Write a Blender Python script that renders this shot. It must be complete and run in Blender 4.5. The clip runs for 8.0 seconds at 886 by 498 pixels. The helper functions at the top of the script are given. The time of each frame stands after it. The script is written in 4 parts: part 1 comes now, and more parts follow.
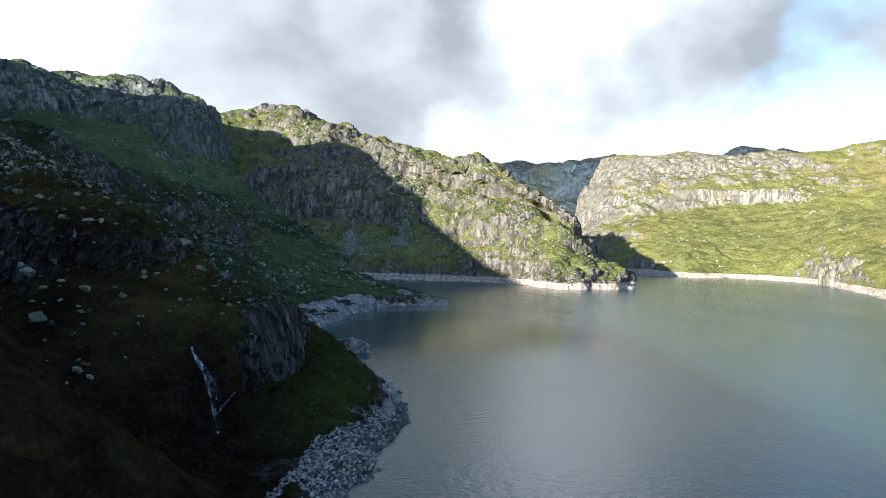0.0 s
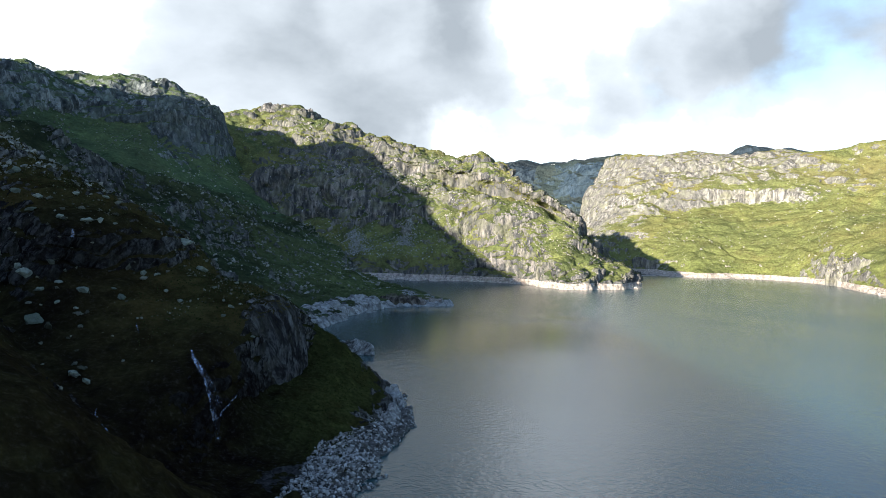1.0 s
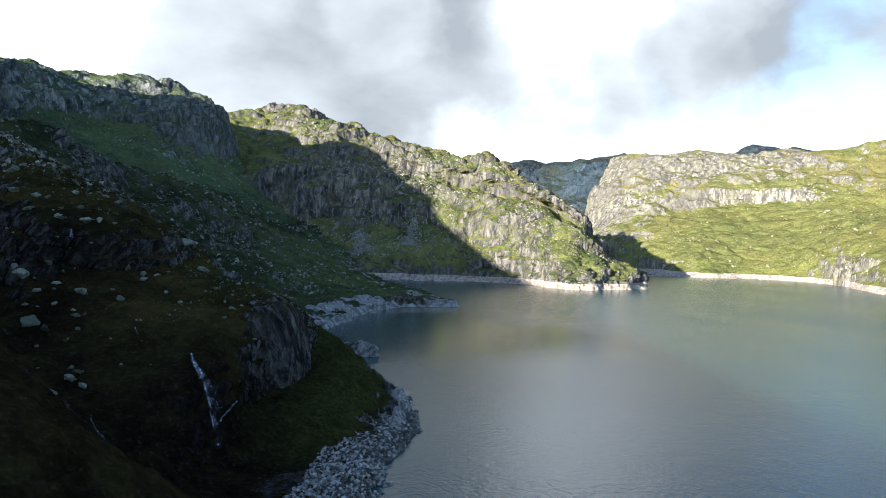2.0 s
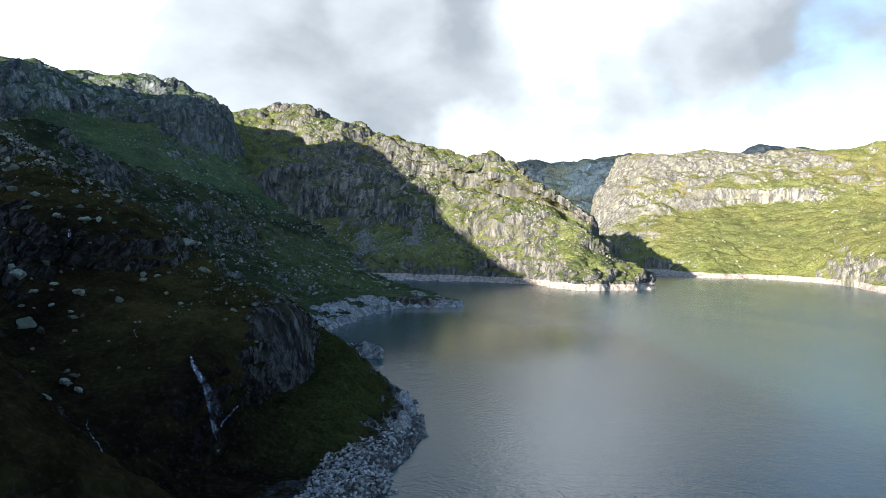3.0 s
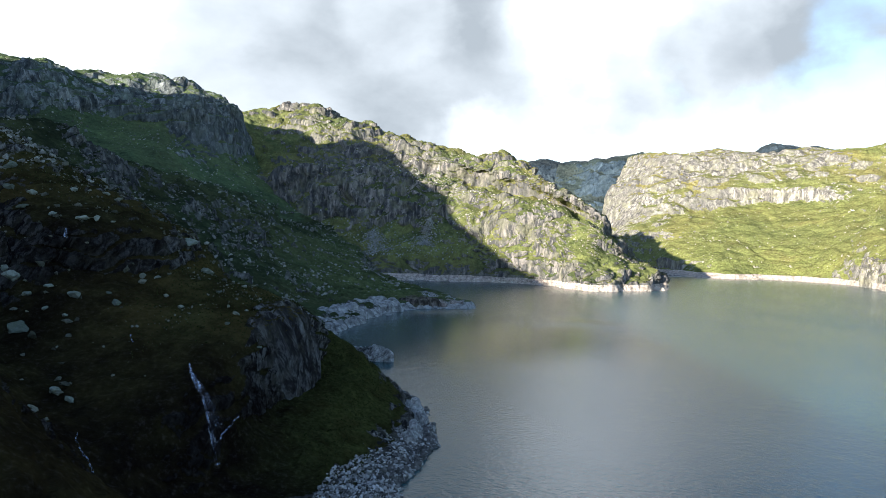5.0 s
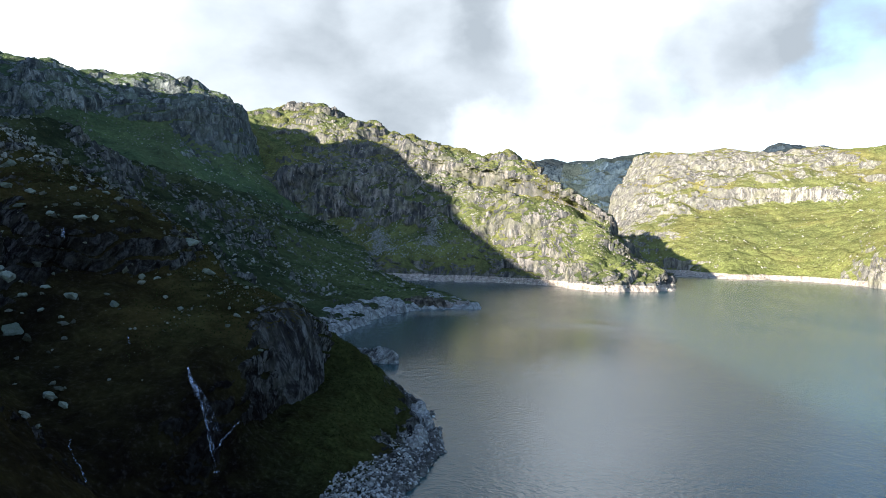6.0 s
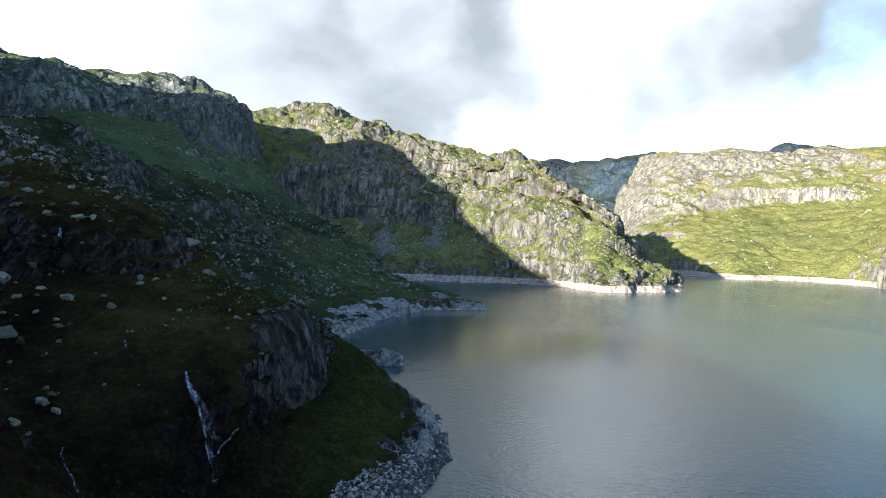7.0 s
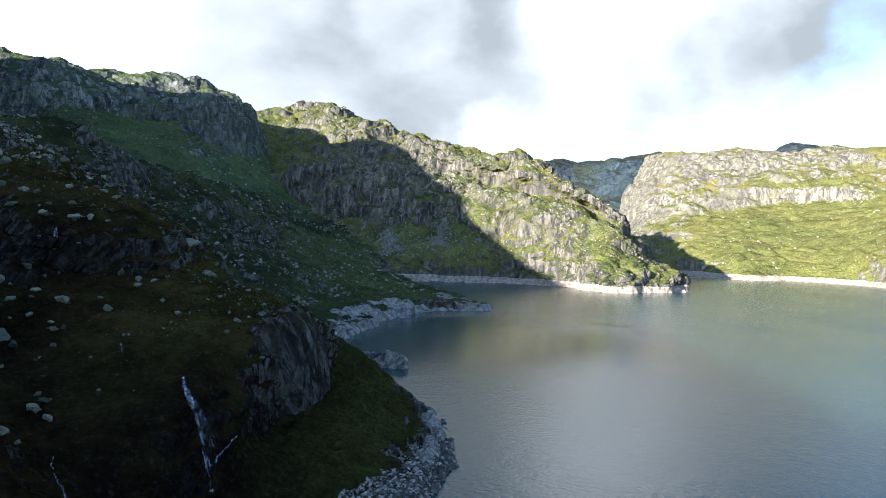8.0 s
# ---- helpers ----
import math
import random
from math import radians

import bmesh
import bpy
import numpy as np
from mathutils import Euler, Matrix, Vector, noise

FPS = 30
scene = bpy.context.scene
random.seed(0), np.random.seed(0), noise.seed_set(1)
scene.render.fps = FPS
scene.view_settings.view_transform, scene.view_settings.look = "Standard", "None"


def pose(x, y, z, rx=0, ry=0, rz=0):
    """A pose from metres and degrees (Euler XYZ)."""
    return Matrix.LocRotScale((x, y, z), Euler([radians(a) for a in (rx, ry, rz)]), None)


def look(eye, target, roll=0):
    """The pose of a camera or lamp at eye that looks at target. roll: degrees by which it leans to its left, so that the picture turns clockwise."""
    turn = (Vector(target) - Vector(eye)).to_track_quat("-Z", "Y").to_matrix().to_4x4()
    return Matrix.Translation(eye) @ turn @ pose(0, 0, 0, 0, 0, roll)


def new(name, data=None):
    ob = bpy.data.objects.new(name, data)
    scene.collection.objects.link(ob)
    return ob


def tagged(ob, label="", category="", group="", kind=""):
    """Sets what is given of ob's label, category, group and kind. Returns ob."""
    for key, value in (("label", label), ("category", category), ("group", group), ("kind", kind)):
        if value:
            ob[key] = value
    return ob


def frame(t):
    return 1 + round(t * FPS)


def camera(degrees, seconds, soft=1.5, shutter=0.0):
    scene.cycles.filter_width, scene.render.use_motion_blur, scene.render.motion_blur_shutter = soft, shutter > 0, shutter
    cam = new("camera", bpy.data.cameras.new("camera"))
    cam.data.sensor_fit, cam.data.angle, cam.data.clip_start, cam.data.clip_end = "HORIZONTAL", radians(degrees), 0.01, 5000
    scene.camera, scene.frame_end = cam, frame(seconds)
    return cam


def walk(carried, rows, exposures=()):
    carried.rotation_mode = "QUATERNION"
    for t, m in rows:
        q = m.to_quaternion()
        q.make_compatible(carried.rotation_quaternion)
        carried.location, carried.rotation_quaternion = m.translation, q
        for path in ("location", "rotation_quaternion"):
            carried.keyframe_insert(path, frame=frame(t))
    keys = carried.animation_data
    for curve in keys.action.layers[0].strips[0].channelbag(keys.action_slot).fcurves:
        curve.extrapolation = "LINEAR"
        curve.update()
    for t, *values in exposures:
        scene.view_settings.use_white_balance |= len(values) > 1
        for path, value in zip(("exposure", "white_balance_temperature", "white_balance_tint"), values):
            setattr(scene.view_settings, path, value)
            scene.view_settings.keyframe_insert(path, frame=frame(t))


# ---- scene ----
cam = camera(66, 8.0, soft=0.6)
PATH = [
    (0, (0.82, -18.94, 60.01), (82.00, 977.66, 46.16), 1.58),
    (0.5, (0.64, -16.15, 60.00), (79.10, 980.67, 46.04), 1.57),
    (1, (0.49, -13.40, 60.00), (76.02, 983.65, 45.91), 1.56),
    (1.5, (0.36, -10.68, 60.00), (72.79, 986.60, 45.77), 1.56),
    (2, (0.25, -7.98, 60.00), (69.42, 989.52, 45.62), 1.55),
    (2.5, (0.15, -5.31, 60.00), (65.93, 992.42, 45.47), 1.56),
    (3, (0.07, -2.65, 60.00), (62.36, 995.30, 45.32), 1.56),
    (3.5, (0.00, 0.00, 60.00), (58.71, 998.16, 45.18), 1.57),
    (4, (-0.06, 2.65, 60.00), (55.02, 1001.02, 45.04), 1.57),
    (4.5, (-0.13, 5.29, 60.00), (51.29, 1003.86, 44.91), 1.58),
    (5, (-0.19, 7.95, 60.01), (47.56, 1006.69, 44.79), 1.60),
    (5.5, (-0.26, 10.62, 60.01), (43.84, 1009.53, 44.69), 1.61),
    (6, (-0.33, 13.31, 60.02), (40.16, 1012.38, 44.60), 1.62),
    (6.5, (-0.41, 16.03, 60.03), (36.54, 1015.23, 44.53), 1.63),
    (7, (-0.51, 18.78, 60.04), (33.00, 1018.10, 44.49), 1.65),
    (7.5, (-0.63, 21.57, 60.06), (29.56, 1020.99, 44.47), 1.66),
    (8, (-0.77, 24.40, 60.07), (26.24, 1023.91, 44.47), 1.67),
]
walk(cam, [(t, look(eye, target, roll)) for t, eye, target, roll in PATH], exposures=[(0, 2.27, 6060, 10), (8, 2.43, 6040, 10)])

# ---- light ----
SUN_AZIMUTH, SUN_HEIGHT = 225.0, 13.5      # degrees from +y clockwise to where the sun stands; above the horizon
world = bpy.data.worlds.new("sky")
scene.world = world
world.use_nodes = True
wn, wl = world.node_tree.nodes, world.node_tree.links
wn.clear()


def wnode(kind, **values):
    n = wn.new(kind)
    for key, value in values.items():
        n.inputs[key].default_value = value
    return n


sky = wn.new("ShaderNodeTexSky")
sky.sky_type, sky.sun_disc = "NISHITA", False
sky.sun_elevation, sky.sun_rotation = radians(SUN_HEIGHT), radians(SUN_AZIMUTH)
sky.altitude, sky.air_density, sky.dust_density = 900, 1.0, 0.6
coord = wn.new("ShaderNodeTexCoord")
split = wn.new("ShaderNodeSeparateXYZ")
wl.new(coord.outputs["Generated"], split.inputs[0])
# clouds lie on a level layer: the direction divided by its height
lift = wnode("ShaderNodeMath")
lift.operation = "ADD"
lift.inputs[1].default_value = 0.42
wl.new(split.outputs["Z"], lift.inputs[0])
layer = wn.new("ShaderNodeVectorMath")
layer.operation = "DIVIDE"
both = wn.new("ShaderNodeCombineXYZ")
wl.new(split.outputs["X"], both.inputs[0])
wl.new(split.outputs["Y"], both.inputs[1])
level = wn.new("ShaderNodeCombineXYZ")
for k in range(3):
    wl.new(lift.outputs[0], level.inputs[k])
wl.new(both.outputs[0], layer.inputs[0])
wl.new(level.outputs[0], layer.inputs[1])
deck = wnode("ShaderNodeTexNoise", Scale=1.5, Detail=9.0, Roughness=0.52, Distortion=0.15)
wl.new(layer.outputs[0], deck.inputs["Vector"])


# ragged edges: the direction wavers
waver = wnode("ShaderNodeTexNoise", Scale=5.0, Detail=6.0, Roughness=0.55)
wl.new(coord.outputs["Generated"], waver.inputs["Vector"])
bent = wn.new("ShaderNodeVectorMath")
bent.operation = "MULTIPLY_ADD"
bent.inputs[1].default_value = (0.22, 0.22, 0.22)
wl.new(waver.outputs["Color"], bent.inputs[0])
moved = wn.new("ShaderNodeVectorMath")
moved.operation = "ADD"
moved.inputs[1].default_value = (-0.11, -0.11, -0.11)
wl.new(coord.outputs["Generated"], moved.inputs[0])
wl.new(moved.outputs[0], bent.inputs[2])
unit = wn.new("ShaderNodeVectorMath")
unit.operation = "NORMALIZE"
wl.new(bent.outputs[0], unit.inputs[0])


def toward(x, y, z, tight):
    """1 in the direction given, falling off smoothly around it."""
    d = wn.new("ShaderNodeVectorMath")
    d.operation = "DOT_PRODUCT"
    d.inputs[1].default_value = Vector((x, y, z)).normalized()
    wl.new(unit.outputs[0], d.inputs[0])
    r = wn.new("ShaderNodeMapRange")
    r.interpolation_type = "SMOOTHSTEP"
    r.inputs["From Min"].default_value, r.inputs["From Max"].default_value = math.cos(radians(tight)), 1.0
    wl.new(d.outputs["Value"], r.inputs["Value"])
    return r.outputs[0]


def add(a, b, scale=1.0):
    m = wn.new("ShaderNodeMath")
    m.operation, m.inputs[1].default_value = "MULTIPLY_ADD", scale
    wl.new(b, m.inputs[0])
    wl.new(a, m.inputs[2])
    return m.outputs[0]


# a bank of cloud stands over the far end of the lake; overhead and behind the sky is clear
bank = toward(0.02, 1, 0.16, 56)
amount = add(deck.outputs["Fac"], bank, 0.72)
amount = add(amount, toward(0.62, 1, 0.235, 8), -0.30)
amount = add(amount, toward(0.42, 1, 0.165, 7), -0.30)
amount = add(amount, toward(0.72, 1, 0.42, 14), 0.16)
amount = add(amount, toward(0.19, 1, 0.15, 4), -0.40)
# unseen openings higher up, added to turn the lake's reflection bluer
amount = add(amount, toward(-0.16, 1, 0.72, 22), -0.34)
amount = add(amount, toward(0.66, 1, 0.70, 15), -0.30)
cover = wn.new("ShaderNodeMapRange")
cover.interpolation_type = "SMOOTHSTEP"
cover.inputs["From Min"].default_value, cover.inputs["From Max"].default_value = 0.74, 1.0
wl.new(amount, cover.inputs["Value"])
grey = wnode("ShaderNodeTexNoise", Scale=3.2, Detail=10.0, Roughness=0.55, Distortion=0.1)
wl.new(layer.outputs[0], grey.inputs["Vector"])
mild = wn.new("ShaderNodeMath")
mild.operation, mild.inputs[1].default_value, mild.inputs[2].default_value = "MULTIPLY_ADD", 0.95, 0.08
wl.new(grey.outputs["Fac"], mild.inputs[0])
belly = mild.outputs[0]
# grey bellies and bright edges of the clouds: direction, breadth in degrees, brightness
for x, y, z, breadth, bright in (
    (-0.205, 1, 0.264, 11, -0.13),
    (-0.082, 1, 0.212, 10, -0.172),
    (0.032, 1, 0.225, 10, -0.198),
    (0.141, 1, 0.213, 7, -0.132),
    (-0.134, 1, 0.340, 9, -0.06),
    (0.105, 1, 0.302, 5, -0.066),
    (-0.028, 1, 0.333, 5.5, 0.380),
    (0.259, 1, 0.201, 4.5, -0.18),
    (0.344, 1, 0.229, 5, -0.22),
    (0.429, 1, 0.258, 5, -0.22),
    (0.515, 1, 0.287, 5.5, -0.2),
    (0.610, 1, 0.312, 6.5, -0.15),
    (0.698, 1, 0.346, 9, -0.198),
    (0.109, 1, 0.149, 3.6, 0.340),
    (0.017, 1, 0.171, 4, -0.066),
    (0.260, 1, 0.167, 7, 0.12),
    (0.458, 1, 0.179, 7, 0.1),
    (0.193, 1, 0.144, 3.5, -0.079),
    (-0.497, 1, 0.275, 9, 0.120),
    (0.247, 1, 0.317, 9, 0.220),
    (0.491, 1, 0.210, 7, 0.060),
    (0.667, 1, 0.225, 6, 0.080),
    # these last five stand above the view, added to shape the lake's reflection
    (0.270, 1, 0.401, 8, 0.28),
    (0.256, 1, 0.574, 9, 0.12),
    (0.009, 1, 0.494, 14, -0.5),
    (-0.252, 1, 0.62, 14, -0.3),
    (0.608, 1, 0.629, 18, -0.18),
):
    belly = add(belly, toward(x, y, z, breadth), bright)
tone = wn.new("ShaderNodeValToRGB")
tone.color_ramp.elements.new(0.5)
tone.color_ramp.elements[0].position, tone.color_ramp.elements[1].position, tone.color_ramp.elements[2].position = 0.0, 0.5, 1.0
tone.color_ramp.elements[0].color = (0.104, 0.113, 0.119, 1)
tone.color_ramp.elements[1].color = (0.196, 0.206, 0.210, 1)
tone.color_ramp.elements[2].color = (0.58, 0.59, 0.59, 1)
wl.new(belly, tone.inputs[0])
clear = wn.new("ShaderNodeVectorMath")
clear.operation = "SCALE"
clear.inputs["Scale"].default_value = 0.066
wl.new(sky.outputs[0], clear.inputs[0])
mix = wn.new("ShaderNodeMix")
mix.data_type = "RGBA"
wl.new(cover.outputs[0], mix.inputs[0])
wl.new(clear.outputs[0], mix.inputs[6])
wl.new(tone.outputs[0], mix.inputs[7])
shine = wnode("ShaderNodeBackground", Strength=1.0)
wl.new(mix.outputs[2], shine.inputs[0])
wl.new(shine.outputs[0], wn.new("ShaderNodeOutputWorld").inputs[0])

sun = new("sun", bpy.data.lights.new("sun", "SUN"))
sun.data.energy, sun.data.angle, sun.data.color = 3.6, radians(0.53), (1.0, 0.86, 0.65)
a, h = radians(SUN_AZIMUTH), radians(SUN_HEIGHT)
sun.matrix_world = look((0, 0, 0), (-math.sin(a) * math.cos(h), -math.cos(a) * math.cos(h), -math.sin(h)))

# ---- materials ----
def material(name, rough=0.9):
    m = bpy.data.materials.new(name)
    m.use_nodes = True
    n, l = m.node_tree.nodes, m.node_tree.links
    skin = n["Principled BSDF"]
    skin.inputs["Roughness"].default_value = rough
    skin.inputs["Specular IOR Level"].default_value = 0.0
    return m, n, l, skin


def noisy(n, l, vector, scale, detail=6.0, rough=0.6, distort=0.0):
    t = n.new("ShaderNodeTexNoise")
    t.inputs["Scale"].default_value, t.inputs["Detail"].default_value = scale, detail
    t.inputs["Roughness"].default_value, t.inputs["Distortion"].default_value = rough, distort
    l.new(vector, t.inputs["Vector"])
    return t.outputs["Fac"]


def ramp(n, l, fac, *stops):
    r = n.new("ShaderNodeValToRGB")
    while len(r.color_ramp.elements) < len(stops):
        r.color_ramp.elements.new(0.5)
    for e, (at, colour) in zip(r.color_ramp.elements, stops):
        e.position, e.color = at, (*colour, 1)
    l.new(fac, r.inputs[0])
    return r.outputs[0]


def blend(n, l, fac, a, b, kind="MIX"):
    m = n.new("ShaderNodeMix")
    m.data_type, m.blend_type = "RGBA", kind
    for value, slot in ((fac, 0), (a, 6), (b, 7)):
        if isinstance(value, (int, float)):
            m.inputs[slot].default_value = value
        elif isinstance(value, tuple):
            m.inputs[slot].default_value = (*value, 1)
        else:
            l.new(value, m.inputs[slot])
    return m.outputs[2]


def sums(n, l, kind, a, b, c=None):
    m = n.new("ShaderNodeMath")
    m.operation = kind
    for value, slot in ((a, 0), (b, 1), (c, 2)):
        if value is None:
            continue
        if isinstance(value, (int, float)):
            m.inputs[slot].default_value = value
        else:
            l.new(value, m.inputs[slot])
    return m.outputs[0]


def attribute(n, name):
    a = n.new("ShaderNodeAttribute")
    a.attribute_name = name
    return a.outputs["Fac"]


def soft_step(n, l, value, low, high):
    r = n.new("ShaderNodeMapRange")
    r.interpolation_type = "SMOOTHSTEP"
    r.inputs["From Min"].default_value, r.inputs["From Max"].default_value = low, high
    l.new(value, r.inputs["Value"])
    return r.outputs["Result"]


def land(name, size, grass_dark, grass_light, rock_dark, rock_light, pale, relief=1.0, fresh=(0.036, 0.044, 0.014), speck=1.0, lean=0.0, drawn=0.28, heather=0.6, cracks=1.0):
    """Moor and bare rock: the mesh's own "rock" and "bare" values say where each lies. size: metres of the finest grain that shows."""
    m, n, l, skin = material(name)
    place = n.new("ShaderNodeNewGeometry").outputs["Position"]
    fine = noisy(n, l, place, 0.35 / size, 5, 0.7)
    mid = noisy(n, l, place, 0.06 / size, 6, 0.62, 0.4)
    broad = noisy(n, l, place, 0.009 / size, 5, 0.6, 0.6)
    tall = n.new("ShaderNodeMapping")
    tall.vector_type = "TEXTURE"
    tall.inputs["Scale"].default_value = (1, 1, 1 / drawn)
    tall.inputs["Rotation"].default_value = (0, radians(lean), 0)
    l.new(place, tall.inputs["Vector"])
    streak = noisy(n, l, tall.outputs[0], 0.16 / size, 6, 0.7, 0.6)
    cells = n.new("ShaderNodeTexVoronoi")
    cells.feature = "DISTANCE_TO_EDGE"
    cells.inputs["Scale"].default_value = 0.1 / size
    warp = n.new("ShaderNodeVectorMath")
    warp.operation = "MULTIPLY_ADD"
    wob = n.new("ShaderNodeTexNoise")
    wob.inputs["Scale"].default_value, wob.inputs["Detail"].default_value = 0.08 / size, 4
    l.new(place, wob.inputs["Vector"])
    l.new(wob.outputs["Color"], warp.inputs[0])
    warp.inputs[1].default_value = (8 * size,) * 3
    l.new(tall.outputs[0], warp.inputs[2])
    l.new(warp.outputs[0], cells.inputs["Vector"])
    crack = soft_step(n, l, cells.outputs["Distance"], 0.0, 0.09)
    # moor: dry straw, fresh green, dark heather
    moor = ramp(n, l, mid, (0.32, grass_dark), (0.52, tuple((a + b) / 2 for a, b in zip(grass_dark, grass_light))), (0.7, grass_light))
    moor = blend(n, l, ramp(n, l, broad, (0.42, (0, 0, 0)), (0.62, (0.75, 0.75, 0.75))), moor, tuple(c * k for c, k in zip(grass_light, (1.15, 0.95, 0.9))))
    heath = noisy(n, l, place, 0.022 / size, 6, 0.65, 0.8)
    moor = blend(n, l, ramp(n, l, heath, (0.40, (heather, heather, heather)), (0.54, (0, 0, 0))), moor, tuple(c * k for c, k in zip(grass_dark, (0.75, 0.62, 0.7))))
    moor = blend(n, l, 0.55, moor, ramp(n, l, fine, (0.3, (0.45, 0.45, 0.4)), (0.65, (1.25, 1.25, 1.2))), "MULTIPLY")
    moor = blend(n, l, sums(n, l, "MULTIPLY", attribute(n, "lush"), ramp(n, l, mid, (0.3, (0.45, 0.45, 0.45)), (0.6, (1, 1, 1)))), moor, blend(n, l, 0.8, blend(n, l, ramp(n, l, fine, (0.3, (0, 0, 0)), (0.68, (1, 1, 1))), tuple(c * 0.4 for c in fresh), tuple(c * 1.5 for c in fresh)), ramp(n, l, mid, (0.32, (0.5, 0.5, 0.45)), (0.5, (0.95, 0.95, 0.9)), (0.7, (1.5, 1.4, 1.3))), "MULTIPLY"))
    stone = ramp(n, l, streak, (0.34, tuple(c * 0.45 for c in rock_dark)), (0.47, rock_dark), (0.6, rock_light), (0.76, tuple(min(1, c * 1.5) for c in rock_light)))
    mossy = tuple(0.55 * g + 0.35 * r for g, r in zip(grass_light, rock_light))
    stone = blend(n, l, ramp(n, l, mid, (0.46, (0, 0, 0)), (0.64, (0.7, 0.7, 0.7))), stone, mossy)
    stone = blend(n, l, ramp(n, l, broad, (0.42, (0, 0, 0)), (0.62, (0.55, 0.55, 0.55))), stone, rock_dark)
    stone = blend(n, l, 0.6, stone, ramp(n, l, fine, (0.3, (0.5, 0.5, 0.5)), (0.7, (1.25, 1.25, 1.25))), "MULTIPLY")
    washed = blend(n, l, ramp(n, l, streak, (0.3, (0, 0, 0)), (0.6, (1, 1, 1))), tuple(c * 0.45 for c in pale), pale)
    washed = blend(n, l, 0.85, washed, ramp(n, l, fine, (0.32, (0.42, 0.42, 0.42)), (0.62, (1.2, 1.2, 1.2))), "MULTIPLY")
    washed = blend(n, l, 0.5 * cracks, washed, blend(n, l, crack, (0.2, 0.2, 0.2), (1, 1, 1)), "MULTIPLY")
    rocky = sums(n, l, "MULTIPLY_ADD", sums(n, l, "SUBTRACT", fine, 0.5), 1.15 * speck, attribute(n, "rock"))
    rocky = sums(n, l, "MULTIPLY_ADD", sums(n, l, "SUBTRACT", mid, 0.5), 1.35 * speck, rocky)
    rocky = soft_step(n, l, rocky, 0.42, 0.58)
    bare = sums(n, l, "MULTIPLY_ADD", sums(n, l, "SUBTRACT", mid, 0.5), 0.6, attribute(n, "bare"))
    bare = soft_step(n, l, bare, 0.42, 0.58)
    stone = blend(n, l, 0.45 * cracks, stone, blend(n, l, crack, (0.35, 0.34, 0.33), (1, 1, 1)), "MULTIPLY")
    skin_colour = blend(n, l, bare, blend(n, l, rocky, moor, stone), washed)
    # near-black paint: shade of gully, hollows and foreground, wet rock by the falls
    dark_mix = sums(n, l, "MULTIPLY", attribute(n, "painted_dark"), ramp(n, l, mid, (0.34, (1, 1, 1)), (0.72, (0.72, 0.72, 0.72))))
    skin_colour = blend(n, l, dark_mix, skin_colour, ramp(n, l, fine, (0.3, (0.0030, 0.0023, 0.0023)), (0.55, (0.0062, 0.0048, 0.0048)), (0.72, (0.026, 0.022, 0.022))))
    l.new(skin_colour, skin.inputs["Base Color"])
    height = sums(n, l, "MULTIPLY_ADD", crack, sums(n, l, "MULTIPLY", rocky, 0.5 * cracks), sums(n, l, "ADD", fine, sums(n, l, "MULTIPLY", streak, 2.0)))
    bump = n.new("ShaderNodeBump")
    bump.inputs["Strength"].default_value, bump.inputs["Distance"].default_value = 1.0, size * 1.4 * relief
    l.new(height, bump.inputs["Height"])
    l.new(bump.outputs[0], skin.inputs["Normal"])
    return m


GRASS_D, GRASS_L = (0.039, 0.062, 0.033), (0.146, 0.162, 0.068)
# ROCK_D leans blue in place of haze over the headland
ROCK_D, ROCK_L, PALE = (0.074, 0.077, 0.083), (0.248, 0.232, 0.226), (0.474, 0.416, 0.384)
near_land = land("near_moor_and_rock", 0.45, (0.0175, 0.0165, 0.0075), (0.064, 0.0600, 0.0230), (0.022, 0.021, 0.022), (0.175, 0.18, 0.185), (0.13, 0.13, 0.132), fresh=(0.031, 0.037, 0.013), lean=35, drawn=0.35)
slope_land = land("slope_moor_and_rock", 1.2, (0.027, 0.041, 0.023), (0.077, 0.106, 0.053), (0.075, 0.080, 0.086), (0.30, 0.308, 0.31), (0.42, 0.433, 0.445), relief=1.4, fresh=(0.088, 0.115, 0.050), speck=1.8, heather=0.75)
head_land = land("headland_moor_and_rock", 1.35, GRASS_D, GRASS_L, ROCK_D, ROCK_L, PALE, relief=0.75, fresh=(0.124, 0.142, 0.052), speck=1.2, heather=0.55, cracks=0.4)
mountain_land = land("mountain_moor_and_rock", 1.8, (0.039, 0.062, 0.040), (0.100, 0.142, 0.076), (0.066, 0.077, 0.085), (0.24, 0.262, 0.272), PALE, relief=0.7, fresh=(0.062, 0.094, 0.040), speck=1.1, heather=0.5)
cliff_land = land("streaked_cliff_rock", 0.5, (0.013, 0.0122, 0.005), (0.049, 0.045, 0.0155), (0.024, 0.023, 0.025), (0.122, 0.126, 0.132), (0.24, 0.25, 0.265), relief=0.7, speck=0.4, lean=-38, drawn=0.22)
spit_land = land("brown_spit_rock", 0.9, GRASS_D, GRASS_L, (0.045, 0.040, 0.037), (0.20, 0.178, 0.165), (0.36, 0.325, 0.31))
islet_land = land("cracked_islet_rock", 0.42, GRASS_D, GRASS_L, (0.028, 0.028, 0.029), (0.27, 0.275, 0.28), (0.42, 0.428, 0.436), lean=40, drawn=0.4)
far_land = land("far_side_moor_and_rock", 1.4, (0.082, 0.096, 0.044), (0.190, 0.196, 0.086), (0.108, 0.106, 0.107), (0.305, 0.293, 0.278), (0.461, 0.403, 0.365), relief=0.7, fresh=(0.132, 0.156, 0.052), speck=1.35, heather=0.4, cracks=0.2)
